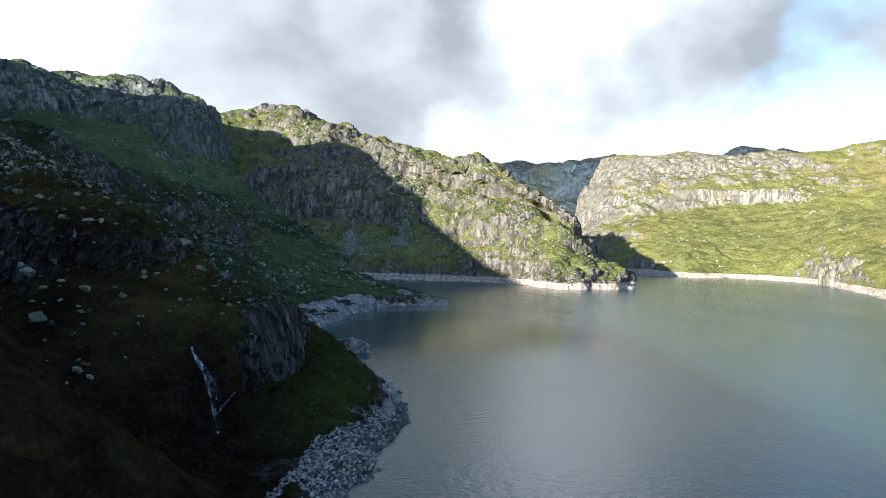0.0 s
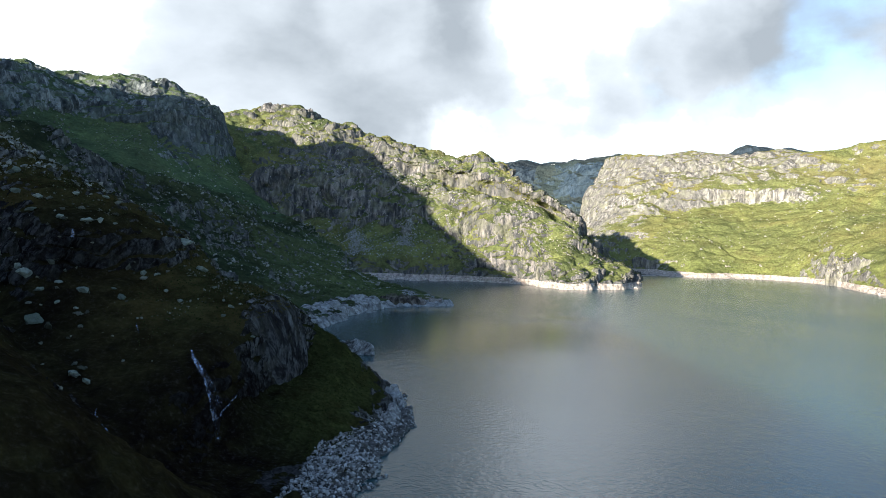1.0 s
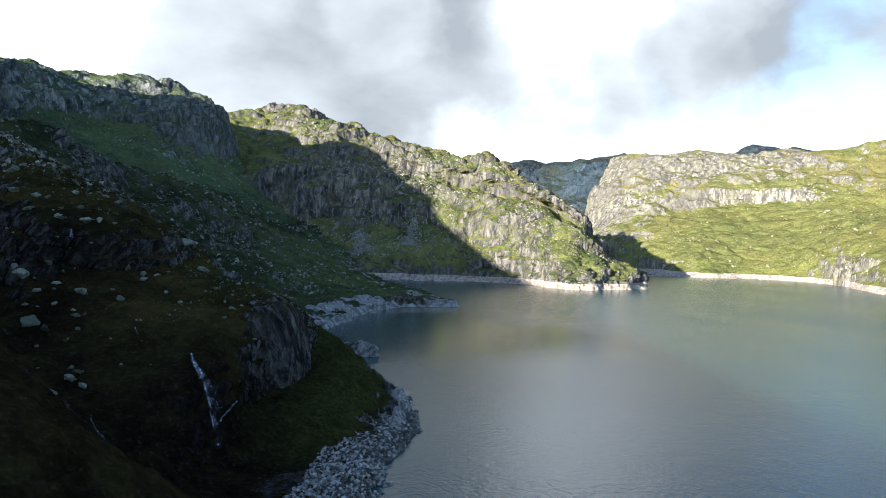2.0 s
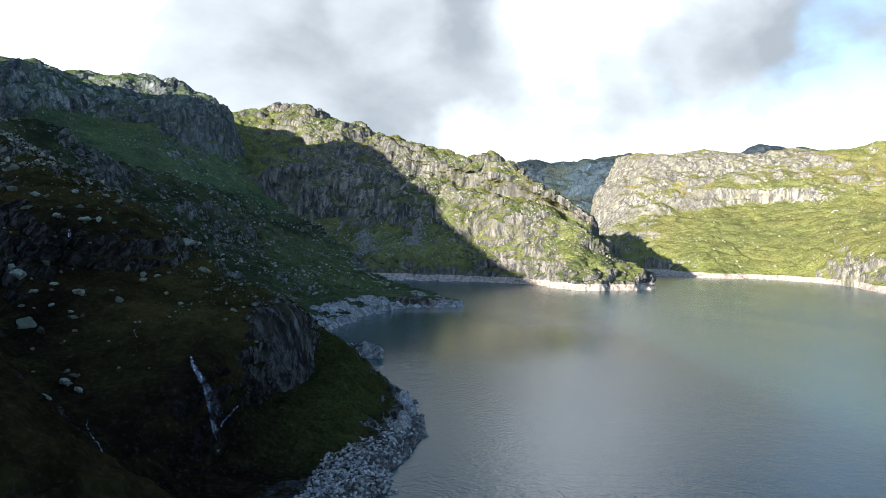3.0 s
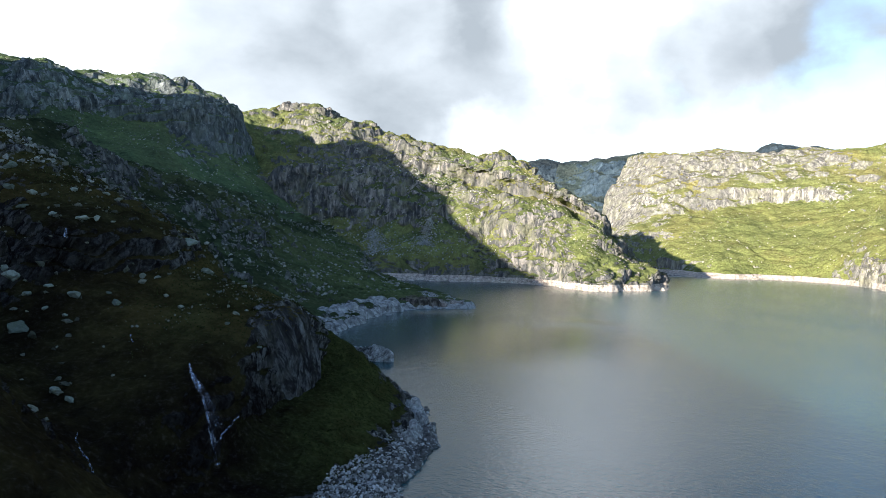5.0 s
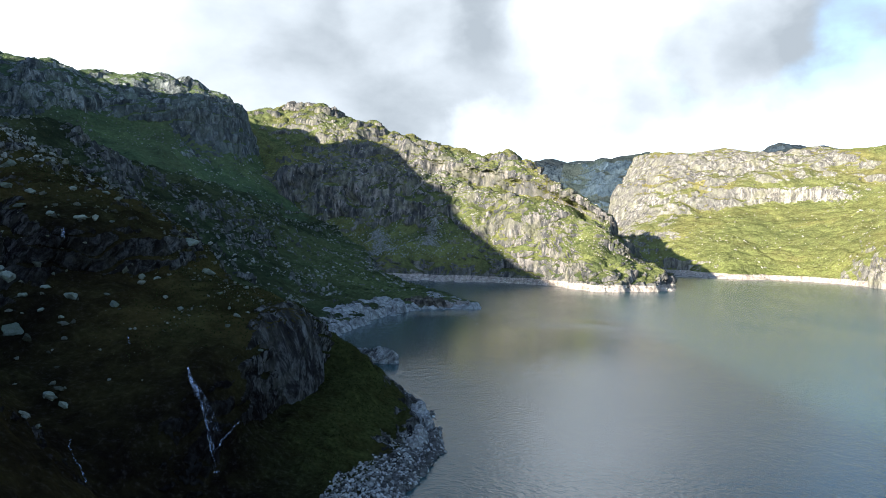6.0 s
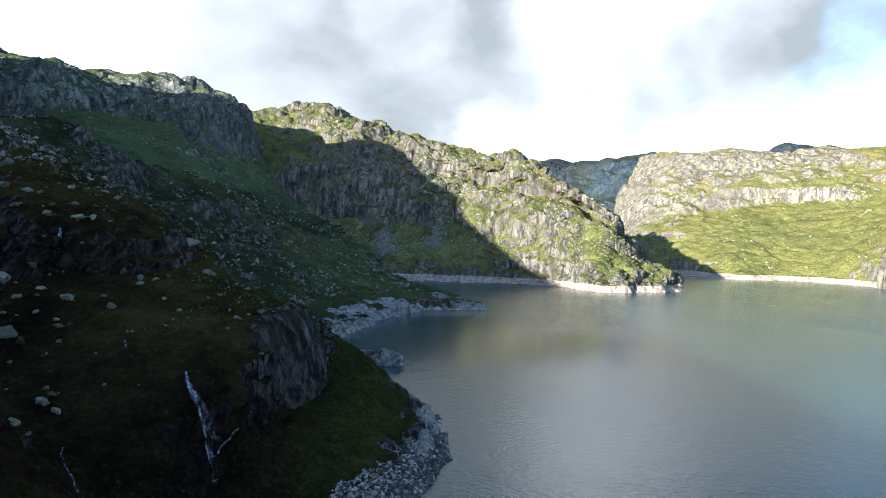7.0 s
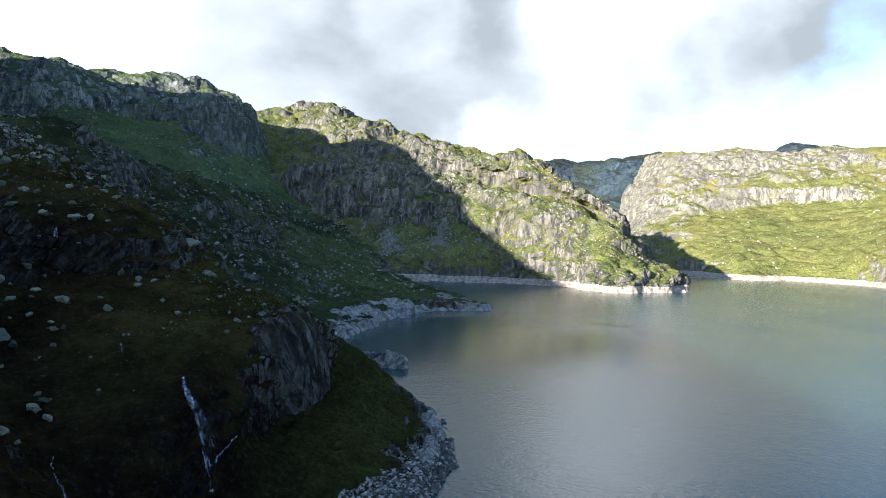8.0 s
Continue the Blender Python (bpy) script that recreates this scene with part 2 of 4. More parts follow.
# blue-grey of the next two stands for distance haze and cloud shade
wall_land = land("haze_tinted_wall_rock", 4.0, (0.030, 0.044, 0.048), (0.050, 0.068, 0.068), (0.032, 0.050, 0.074), (0.056, 0.082, 0.114), (0.08, 0.09, 0.10), relief=0.6, cracks=0.1)
dim_land = land("haze_tinted_far_rock", 6.0, (0.030, 0.044, 0.056), (0.044, 0.062, 0.074), (0.036, 0.052, 0.072), (0.072, 0.098, 0.126), (0.03, 0.035, 0.04), cracks=0.1)

lake_skin, n, l, skin = material("lake_water", 0.2)
skin.inputs["Base Color"].default_value = (0.018, 0.056, 0.065, 1)
skin.inputs["Specular IOR Level"].default_value = 0.5
skin.inputs["IOR"].default_value = 1.36
skin.inputs["Specular Tint"].default_value = (0.80, 0.97, 1.0, 1)
place = n.new("ShaderNodeNewGeometry").outputs["Position"]
flat = n.new("ShaderNodeMapping")
flat.inputs["Scale"].default_value = (1.0, 0.6, 1.0)
flat.inputs["Rotation"].default_value = (0, 0, radians(25))
l.new(place, flat.inputs["Vector"])
small = noisy(n, l, flat.outputs[0], 0.8, 3, 0.6)
wide = noisy(n, l, flat.outputs[0], 0.2, 3, 0.5)
gust = noisy(n, l, flat.outputs[0], 0.007, 4, 0.55, 0.8)
# a calm lies in the lee of the spit
lee = n.new("ShaderNodeVectorMath")
lee.operation = "DISTANCE"
lee.inputs[1].default_value = (30, 430, 0)
l.new(place, lee.inputs[0])
wind = soft_step(n, l, sums(n, l, "MULTIPLY_ADD", sums(n, l, "SUBTRACT", gust, 0.5), 320.0, lee.outputs["Value"]), 60, 150)
wind = sums(n, l, "MULTIPLY", wind, sums(n, l, "MULTIPLY_ADD", gust, 0.9, 0.55))
l.new(sums(n, l, "MULTIPLY_ADD", wind, 0.15, 0.06), skin.inputs["Roughness"])
bump = n.new("ShaderNodeBump")
bump.inputs["Distance"].default_value = 0.5
l.new(sums(n, l, "MULTIPLY_ADD", wind, 0.14, 0.18), bump.inputs["Strength"])
l.new(sums(n, l, "MULTIPLY_ADD", wide, 1.2, small), bump.inputs["Height"])
l.new(bump.outputs[0], skin.inputs["Normal"])


def rubble_skin(name, dark, light, source):
    """Weathered loose stone; each piece has its own tone."""
    m, n, l, skin = material(name, 0.88)
    place = n.new("ShaderNodeNewGeometry").outputs["Position"]
    tone = n.new("ShaderNodeObjectInfo").outputs["Random"] if source == "object" else n.new("ShaderNodeNewGeometry").outputs["Random Per Island"]
    coarse = noisy(n, l, place, 0.9, 5, 0.65, 0.4)
    fine = noisy(n, l, place, 4.5, 4, 0.7)
    base = ramp(n, l, tone, (0.0, dark), (0.5, tuple((a + b) / 2 for a, b in zip(dark, light))), (1.0, light))
    base = blend(n, l, ramp(n, l, coarse, (0.4, (0, 0, 0)), (0.65, (0.55, 0.55, 0.55))), base, tuple(c * k for c, k in zip(dark, (0.75, 0.8, 0.6))))
    base = blend(n, l, 0.7, base, ramp(n, l, fine, (0.3, (0.55, 0.55, 0.55)), (0.65, (1.2, 1.2, 1.2))), "MULTIPLY")
    l.new(base, skin.inputs["Base Color"])
    bump = n.new("ShaderNodeBump")
    bump.inputs["Strength"].default_value, bump.inputs["Distance"].default_value = 0.6, 0.25
    l.new(sums(n, l, "MULTIPLY_ADD", coarse, 1.5, fine), bump.inputs["Height"])
    l.new(bump.outputs[0], skin.inputs["Normal"])
    return m


boulder_skin = rubble_skin("lichened_boulder", (0.10, 0.118, 0.102), (0.27, 0.30, 0.265), "object")
small_boulder_skin = rubble_skin("mossy_boulder", (0.045, 0.046, 0.037), (0.19, 0.198, 0.165), "object")
stone_skin = rubble_skin("washed_shore_stone", (0.11, 0.112, 0.114), (0.50, 0.51, 0.52), "object")
rubble_near = rubble_skin("washed_shore_rubble", (0.03, 0.028, 0.028), (0.53, 0.54, 0.55), "island")
scree_skin = rubble_skin("pale_scree", (0.13, 0.135, 0.145), (0.42, 0.43, 0.45), "island")
rubble_dim = rubble_skin("mossy_stones", (0.055, 0.058, 0.048), (0.22, 0.228, 0.195), "island")
rubble_far = rubble_skin("slope_rubble", (0.09, 0.096, 0.088), (0.34, 0.35, 0.33), "island")
rubble_shore = rubble_skin("pale_shore_rubble", (0.205, 0.192, 0.179), (0.640, 0.602, 0.563), "island")
rubble_sun = rubble_skin("pale_slope_rubble", (0.15, 0.143, 0.13), (0.36, 0.342, 0.31), "island")
tuft_skin, n, l, skin = material("heather_and_sedge", 0.9)
tint = n.new("ShaderNodeNewGeometry").outputs["Random Per Island"]
l.new(ramp(n, l, tint, (0.0, (0.011, 0.016, 0.006)), (0.6, (0.028, 0.036, 0.012)), (1.0, (0.060, 0.058, 0.023))), skin.inputs["Base Color"])

water_fall, n, l, skin = material("falling_water", 0.35)
place = n.new("ShaderNodeNewGeometry").outputs["Position"]
drawn = n.new("ShaderNodeMapping")
drawn.inputs["Scale"].default_value = (0.8, 0.8, 0.1)
l.new(place, drawn.inputs["Vector"])
thread = noisy(n, l, drawn.outputs[0], 1.4, 2, 0.5)
l.new(ramp(n, l, thread, (0.35, (0.14, 0.16, 0.22)), (0.68, (0.46, 0.51, 0.64))), skin.inputs["Base Color"])
l.new(sums(n, l, "MULTIPLY", soft_step(n, l, thread, 0.32, 0.70), 0.45), skin.inputs["Alpha"])
snow_skin, n, l, skin = material("old_snow", 0.6)
place = n.new("ShaderNodeNewGeometry").outputs["Position"]
l.new(ramp(n, l, noisy(n, l, place, 0.3, 4, 0.6), (0.3, (0.66, 0.68, 0.70)), (0.7, (0.84, 0.85, 0.86))), skin.inputs["Base Color"])

# ---- land ----
def tumble(ix, iy, iz, salt):
    h = ix * np.uint32(374761393) + iy * np.uint32(668265263) + iz * np.uint32(2147483647) + np.uint32(salt * 1013 + 7)
    h = (h ^ (h >> np.uint32(13))) * np.uint32(1274126177)
    h = (h ^ (h >> np.uint32(16))) * np.uint32(2246822519)
    return h ^ (h >> np.uint32(15))


def grain(p, salt=0):
    """Gradient noise, about -1 to 1, at rows of points."""
    base = np.floor(p)
    f = (p - base).astype(np.float32)
    i = base.astype(np.int64).astype(np.uint32)
    w = f * f * f * (f * (f * 6 - 15) + 10)
    total = np.zeros(len(p), np.float32)
    for dx in (0, 1):
        wx = w[:, 0] if dx else 1 - w[:, 0]
        for dy in (0, 1):
            wy = w[:, 1] if dy else 1 - w[:, 1]
            for dz in (0, 1):
                wz = w[:, 2] if dz else 1 - w[:, 2]
                h = tumble(i[:, 0] + np.uint32(dx), i[:, 1] + np.uint32(dy), i[:, 2] + np.uint32(dz), salt)
                gx = (h & np.uint32(1023)).astype(np.float32) / 511.5 - 1
                gy = ((h >> np.uint32(10)) & np.uint32(1023)).astype(np.float32) / 511.5 - 1
                gz = ((h >> np.uint32(20)) & np.uint32(1023)).astype(np.float32) / 511.5 - 1
                total += wx * wy * wz * (gx * (f[:, 0] - dx) + gy * (f[:, 1] - dy) + gz * (f[:, 2] - dz))
    return total * 1.5


def fractal(p, octaves, rough=0.5, salt=0, ridged=False):
    total, size, norm = 0, 1.0, 0.0
    for k in range(octaves):
        g = grain(p * 2.03**k + 17.3 * k, salt + k)
        total = total + size * ((1 - 2 * np.abs(g)) if ridged else g)
        norm += size
        size *= rough
    return total / norm


def blocks(p, salt=0):
    """Distance to the nearest joint between irregular blocks (0 at the joint), and a value for each block."""
    p = p.astype(np.float32)
    base = np.floor(p).astype(np.int32)
    near, second = np.full(len(p), 9.0, np.float32), np.full(len(p), 9.0, np.float32)
    own = np.zeros(len(p), np.float32)
    for dx in (-1, 0, 1):
        for dy in (-1, 0, 1):
            for dz in (-1, 0, 1):
                c = base + (dx, dy, dz)
                u = c.astype(np.uint32)
                h = tumble(u[:, 0], u[:, 1], u[:, 2], salt)
                d = sum((c[:, k] + ((h >> np.uint32(10 * k)) & np.uint32(1023)) / np.float32(1023) - p[:, k]) ** 2 for k in range(3))
                d = np.sqrt(d).astype(np.float32)
                first = d < near
                second = np.where(first, near, np.minimum(second, d))
                own = np.where(first, (h >> np.uint32(7)) % np.uint32(997) / np.float32(997), own)
                near = np.where(first, d, near)
    return second - near, own


def step(x, low, high):
    t = np.clip((x - low) / (high - low), 0, 1)
    return t * t * (3 - 2 * t)


def glide(values, at, tight=0.5):
    """Values of a row of knots at the places given (0 to knots - 1), smoothly, along the first axis."""
    n = len(values)
    i = np.clip(np.floor(at).astype(int), 0, n - 2)
    t = (at - i).reshape((-1,) + (1,) * (values.ndim - 1))
    a, b, c, d = (values[np.clip(i + k, 0, n - 1)] for k in (-1, 0, 1, 2))
    m0, m1 = tight * (c - a), tight * (d - b)
    return (2 * t**3 - 3 * t**2 + 1) * b + (t**3 - 2 * t**2 + t) * m0 + (-2 * t**3 + 3 * t**2) * c + (t**3 - t**2) * m1


def even(net, axis, count, fine):
    """Places along one axis of a net of curves that give about even steps as seen from over the lake."""
    net = np.moveaxis(net, axis, 0)
    at = np.linspace(0, len(net) - 1, 40 * len(net))
    line = glide(net, at, 0.35)
    long = np.linalg.norm(np.diff(line, axis=0), axis=-1)
    far = np.linalg.norm((line[1:] + line[:-1]) / 2 - (0, 0, 60), axis=-1)
    pace = (long / far**fine).mean(1)
    run = np.r_[0, np.cumsum(pace)]
    return np.interp(np.linspace(0, run[-1], count), run, at)


def sheet(name, places, skin, label, category, extra=()):
    """A mesh from a grid of places (rows, columns, 3)."""
    r, c = places.shape[:2]
    k = np.arange(r * c).reshape(r, c)
    quads = np.stack([k[:-1, :-1], k[:-1, 1:], k[1:, 1:], k[1:, :-1]], -1).reshape(-1, 4)
    mesh = bpy.data.meshes.new(name)
    mesh.vertices.add(r * c)
    mesh.vertices.foreach_set("co", places.reshape(-1).astype(np.float32))
    mesh.loops.add(quads.size)
    mesh.loops.foreach_set("vertex_index", quads.reshape(-1).astype(np.int32))
    mesh.polygons.add(len(quads))
    mesh.polygons.foreach_set("loop_start", np.arange(0, quads.size, 4, dtype=np.int32))
    mesh.polygons.foreach_set("use_smooth", np.ones(len(quads), bool))
    for title, values in extra:
        mesh.attributes.new(title, "FLOAT", "POINT").data.foreach_set("value", values.reshape(-1).astype(np.float32))
    mesh.update(calc_edges=True)
    mesh.validate()
    mesh.materials.append(skin)
    return tagged(new(name, mesh), label, category, kind="structure")


def normals(g):
    n = np.cross(np.gradient(g, axis=1), np.gradient(g, axis=0))
    return n / np.maximum(np.linalg.norm(n, axis=-1, keepdims=True), 1e-9)


LANDS, DARK_SHARE = {}, {}


def landform(name, curves, rock, skin, label, category, knob, heave, tide, across, upward, salt, tall=0.45, terrace=0.5, calm=0.45, lush=None, painted_dark=None, grit=1.0):
    """A landform drawn through named level curves, then broken into bosses, ledges, joints and hummocks.
    rock: how bare each curve's ground is; knob: metres across the largest bosses; heave: their height; tide: height of the bare shore."""
    names = list(curves)
    net = np.array([curves[k] for k in names], float)
    stone = np.array([rock[k] if isinstance(rock[k], (list, tuple)) else [rock[k]] * net.shape[1] for k in names], float)
    v, u = even(net, 0, upward, 1.0), even(net, 1, across, 1.0)
    fresh = np.array([(lush or {}).get(k, [0.0] * net.shape[1]) for k in names], float)
    # how far each curve's ground is painted dark, mostly in place of shade
    dark_share = np.array([(painted_dark or {}).get(k, [0.0] * net.shape[1]) for k in names], float)
    both = np.concatenate([net, stone[..., None], fresh[..., None], dark_share[..., None]], -1)
    g = np.moveaxis(glide(np.moveaxis(glide(both, v, 0.3), 1, 0), u, 0.42), 1, 0)
    g, rk, fresh, dark_share = g[..., :3], g[..., 3].reshape(-1), g[..., 4].reshape(-1), g[..., 5].reshape(-1)
    shape = g.shape
    n = normals(g).reshape(-1, 3)
    p = g.reshape(-1, 3)
    # rounded bosses with creases between them, and broad swells
    warp = np.stack([fractal(p / knob * 0.7, 2, 0.5, salt + 80 + 3 * k) for k in range(3)], 1) * 0.4
    q = (p / knob + warp) * (1, 1, 0.8)
    bosses = -fractal(q, 5, 0.45, salt, ridged=True)
    swell = fractal(p / knob * 0.45, 3, 0.5, salt + 5)
    rise = knob * 0.42
    level = (p[:, 2] + 0.18 * p[:, 0] * np.sin(salt) + rise * 1.6 * fractal(p / knob * 0.5, 3, 0.5, salt + 8)) / rise
    part = level - np.floor(level)
    ledge = part - step(part, 0.66, 1.0)
    ledged = terrace * rise * ledge * step(fractal(p / knob * 0.6, 2, 0.5, salt + 15), -0.35, 0.25) * np.clip(0.25 + 1.3 * rk, 0.2, 1)
    wet = step(p[:, 2], -3.0, tide * 1.5)
    push = (heave * (0.62 * (bosses + 0.25) + 0.55 * swell) * np.clip(0.45 + 0.9 * rk, 0.4, 1.15) + ledged) * (calm + (1 - calm) * wet)
    p = p + n * push[:, None]
    n = normals(p.reshape(shape)).reshape(-1, 3)
    # bare rock on what is steep, moor on what is flat
    steep = 1 - np.abs(n[:, 2])
    patch = 0.6 * fractal(p / knob * 0.9, 4, 0.6, salt + 40) + 0.5 * fractal(p / knob * 5, 3, 0.6, salt + 45)
    mask = step(1.15 * steep + 1.1 * (rk - 0.4) + 0.50 * patch, 0.17, 0.52)
    q = p * (1, 1, tall) / knob
    crag = fractal(q * 3.1, 6, 0.54, salt + 10, ridged=True)
    joint, tilt = blocks(q * 5.5 + 0.5 * np.stack([fractal(q * 5, 3, 0.6, salt + 20 + k) for k in range(3)], 1), salt + 30)
    hum = fractal(p / knob * 3.2, 6, 0.62, salt + 60)
    shelving = 1 - step(p[:, 2], 0.75 * tide, 1.15 * tide)
    hard = np.maximum(mask, shelving)
    fine = grit * heave * (hard * (0.19 * crag + 0.15 * (tilt - 0.5) + 0.10 * np.minimum(joint, 0.35)) + (1 - hard) * 0.13 * hum)
    p = p + n * (fine * (calm + (1 - calm) * wet))[:, None]
    bare = 1 - step(p[:, 2] + 0.22 * tide * fractal(p / (tide * 3), 4, 0.5, salt + 70), 0.8 * tide, 1.1 * tide)
    g = p.reshape(shape)
    DARK_SHARE[name] = np.clip(dark_share, 0, 1).reshape(shape[:2])
    LANDS[name] = (g, mask.reshape(shape[:2]), bare.reshape(shape[:2]))
    return sheet(name, g, skin, label, category, (("rock", mask), ("bare", bare), ("lush", np.clip(fresh, 0, 1)), ("painted_dark", np.clip(dark_share, 0, 1))))


HEADLAND = {
    "toe": [(-218, 946, 29), (-120, 970, -9), (-17, 935, -9), (53, 937, -9), (117, 948, -9), (174, 910, -9), (208, 831, -9), (244, 827, -9), (291, 840, -9), (349, 867, -9), (403, 926, -9)],
    "shore": [(-221, 960, 39), (-122, 985, -7), (-17, 949, 0), (54, 951, 0), (119, 963, 0), (177, 924, 0), (211, 844, 0), (248, 840, 0), (285, 853, 0), (323, 880, 0), (366, 940, 0)],
    "band": [(-224, 970, 47), (-123, 990, 1), (-18, 1000, 6), (56, 985, 6), (120, 971, 8), (174, 932, 11), (214, 860, 13), (253, 850, 15), (290, 864, 16), (327, 892, 16), (389, 1010, 13)],
    "slope": [(-271, 1060, 71), (-153, 1050, 40), (-53, 1030, 34), (27, 1010, 37), (102, 1008, 39), (167, 969, 49), (216, 900, 44), (260, 885, 37), (298, 898, 28), (334, 925, 22), (391, 1020, 15)],
    "foot": [(-299, 1150, 107), (-179, 1130, 86), (-90, 1110, 75), (1, 1090, 82), (75, 1060, 89), (155, 1000, 84), (217, 940, 71), (262, 915, 53), (303, 928, 36), (341, 955, 25), (393, 1030, 16)],
    "top": [(-308, 1200, 141), (-188, 1170, 171), (-102, 1160, 176), (-1, 1140, 169), (77, 1110, 151), (164, 1040, 124), (220, 975, 106), (260, 932, 80), (303, 945, 47), (345, 972, 29), (395, 1040, 16)],
    "saddle": [(-323, 1260, 157), (-204, 1270, 190), (-110, 1255, 195), (-2, 1225, 186), (84, 1190, 164), (178, 1130, 137), (234, 1040, 113), (269, 965, 84), (311, 973, 48), (354, 1000, 28), (402, 1060, 16)],
    "bench": [(-372, 1380, 222), (-231, 1430, 271), (-125, 1350, 252), (-13, 1250, 216), (78, 1180, 192), (177, 1130, 165), (219, 1010, 126), (269, 975, 95), (312, 988, 55), (356, 1015, 31), (407, 1075, 16)],
    "crest": [(-433, 1540, 322), (-264, 1620, 364), (-146, 1560, 326), (-27, 1430, 274), (82, 1290, 229), (203, 1200, 197), (216, 1050, 141), (268, 990, 107), (312, 1003, 63), (358, 1030, 35), (410, 1090, 16)],
    "back": [(-573, 2040, 300), (-337, 2070, 330), (-185, 1980, 300), (-35, 1810, 240), (104, 1620, 180), (247, 1460, 110), (253, 1230, 40), (309, 1140, 10), (346, 1113, -8), (386, 1110, -8), (427, 1135, -9)],
}
MOUNTAIN = {
    "base": [(-492, 640, 93), (-444, 720, 112), (-399, 760, 123), (-348, 780, 108), (-305, 830, 103), (-266, 900, 94), (-226, 1000, 86), (-150, 1120, 80)],
    "foot": [(-693, 900, 198), (-606, 980, 208), (-526, 1000, 217), (-484, 1090, 226), (-403, 1110, 227), (-351, 1120, 195), (-303, 1165, 186), (-272, 1290, 176)],
    "top": [(-740, 960, 260), (-637, 1030, 268), (-553, 1050, 279), (-503, 1130, 272), (-417, 1150, 272), (-360, 1160, 262), (-316, 1205, 250), (-316, 1370, 232)],
    "crest": [(-833, 1080, 334), (-713, 1150, 343), (-619, 1170, 341), (-591, 1230, 331), (-500, 1280, 338), (-407, 1290, 326), (-336, 1285, 299), (-352, 1420, 296)],
    "back": [(-1141, 1480, 294), (-960, 1550, 303), (-830, 1570, 301), (-783, 1630, 291), (-656, 1680, 298), (-533, 1690, 286), (-438, 1670, 260), (-457, 1800, 270)],
}
VALLEY = {
    "toe": [(-32, 326, -6), (-41, 413, -6), (-35, 440, -6), (-22, 512, -6), (13, 577, -6), (59, 602, -6), (52, 666, -6), (-7, 876, -6), (-7, 946, -6)],
    "shore": [(-40, 330, 0), (-49, 417, 0), (-43, 444, 0), (-30, 516, 0), (5, 581, 0), (51, 606, 0), (44, 670, 0), (-15, 880, 0), (-15, 950, 0)],
    "band": [(-50, 335, 5), (-59, 445, 8), (-62, 500, 9), (-42, 560, 10), (-5, 610, 6), (42, 640, 2), (28, 700, 3), (-15, 860, 5), (-26, 980, 4)],
    "low": [(-95, 350, 25), (-81, 470, 14), (-83, 560, 13), (-69, 640, 10), (-40, 680, 10), (-7, 720, 6), (-13, 760, 6), (-38, 900, 6), (-52, 1010, 14)],
    "mid": [(-170, 400, 70), (-174, 560, 51), (-163, 640, 46), (-147, 740, 39), (-122, 820, 32), (-93, 860, 26), (-83, 900, 23), (-83, 980, 30), (-80, 1050, 42)],
    "high": [(-336, 520, 88), (-286, 580, 95), (-260, 640, 97), (-236, 720, 95), (-210, 820, 87), (-193, 930, 77), (-175, 1000, 68), (-151, 1060, 66), (-121, 1100, 65)],
    "top": [(-415, 640, 153), (-363, 690, 165), (-340, 700, 155), (-323, 800, 136), (-291, 930, 130), (-254, 1040, 118), (-244, 1130, 119), (-181, 1140, 93), (-124, 1130, 76)],
    "back": [(-493, 760, 143), (-426, 810, 155), (-398, 820, 145), (-371, 920, 126), (-328, 1050, 120), (-283, 1160, 108), (-270, 1250, 109), (-200, 1260, 83), (-137, 1250, 66)],
}
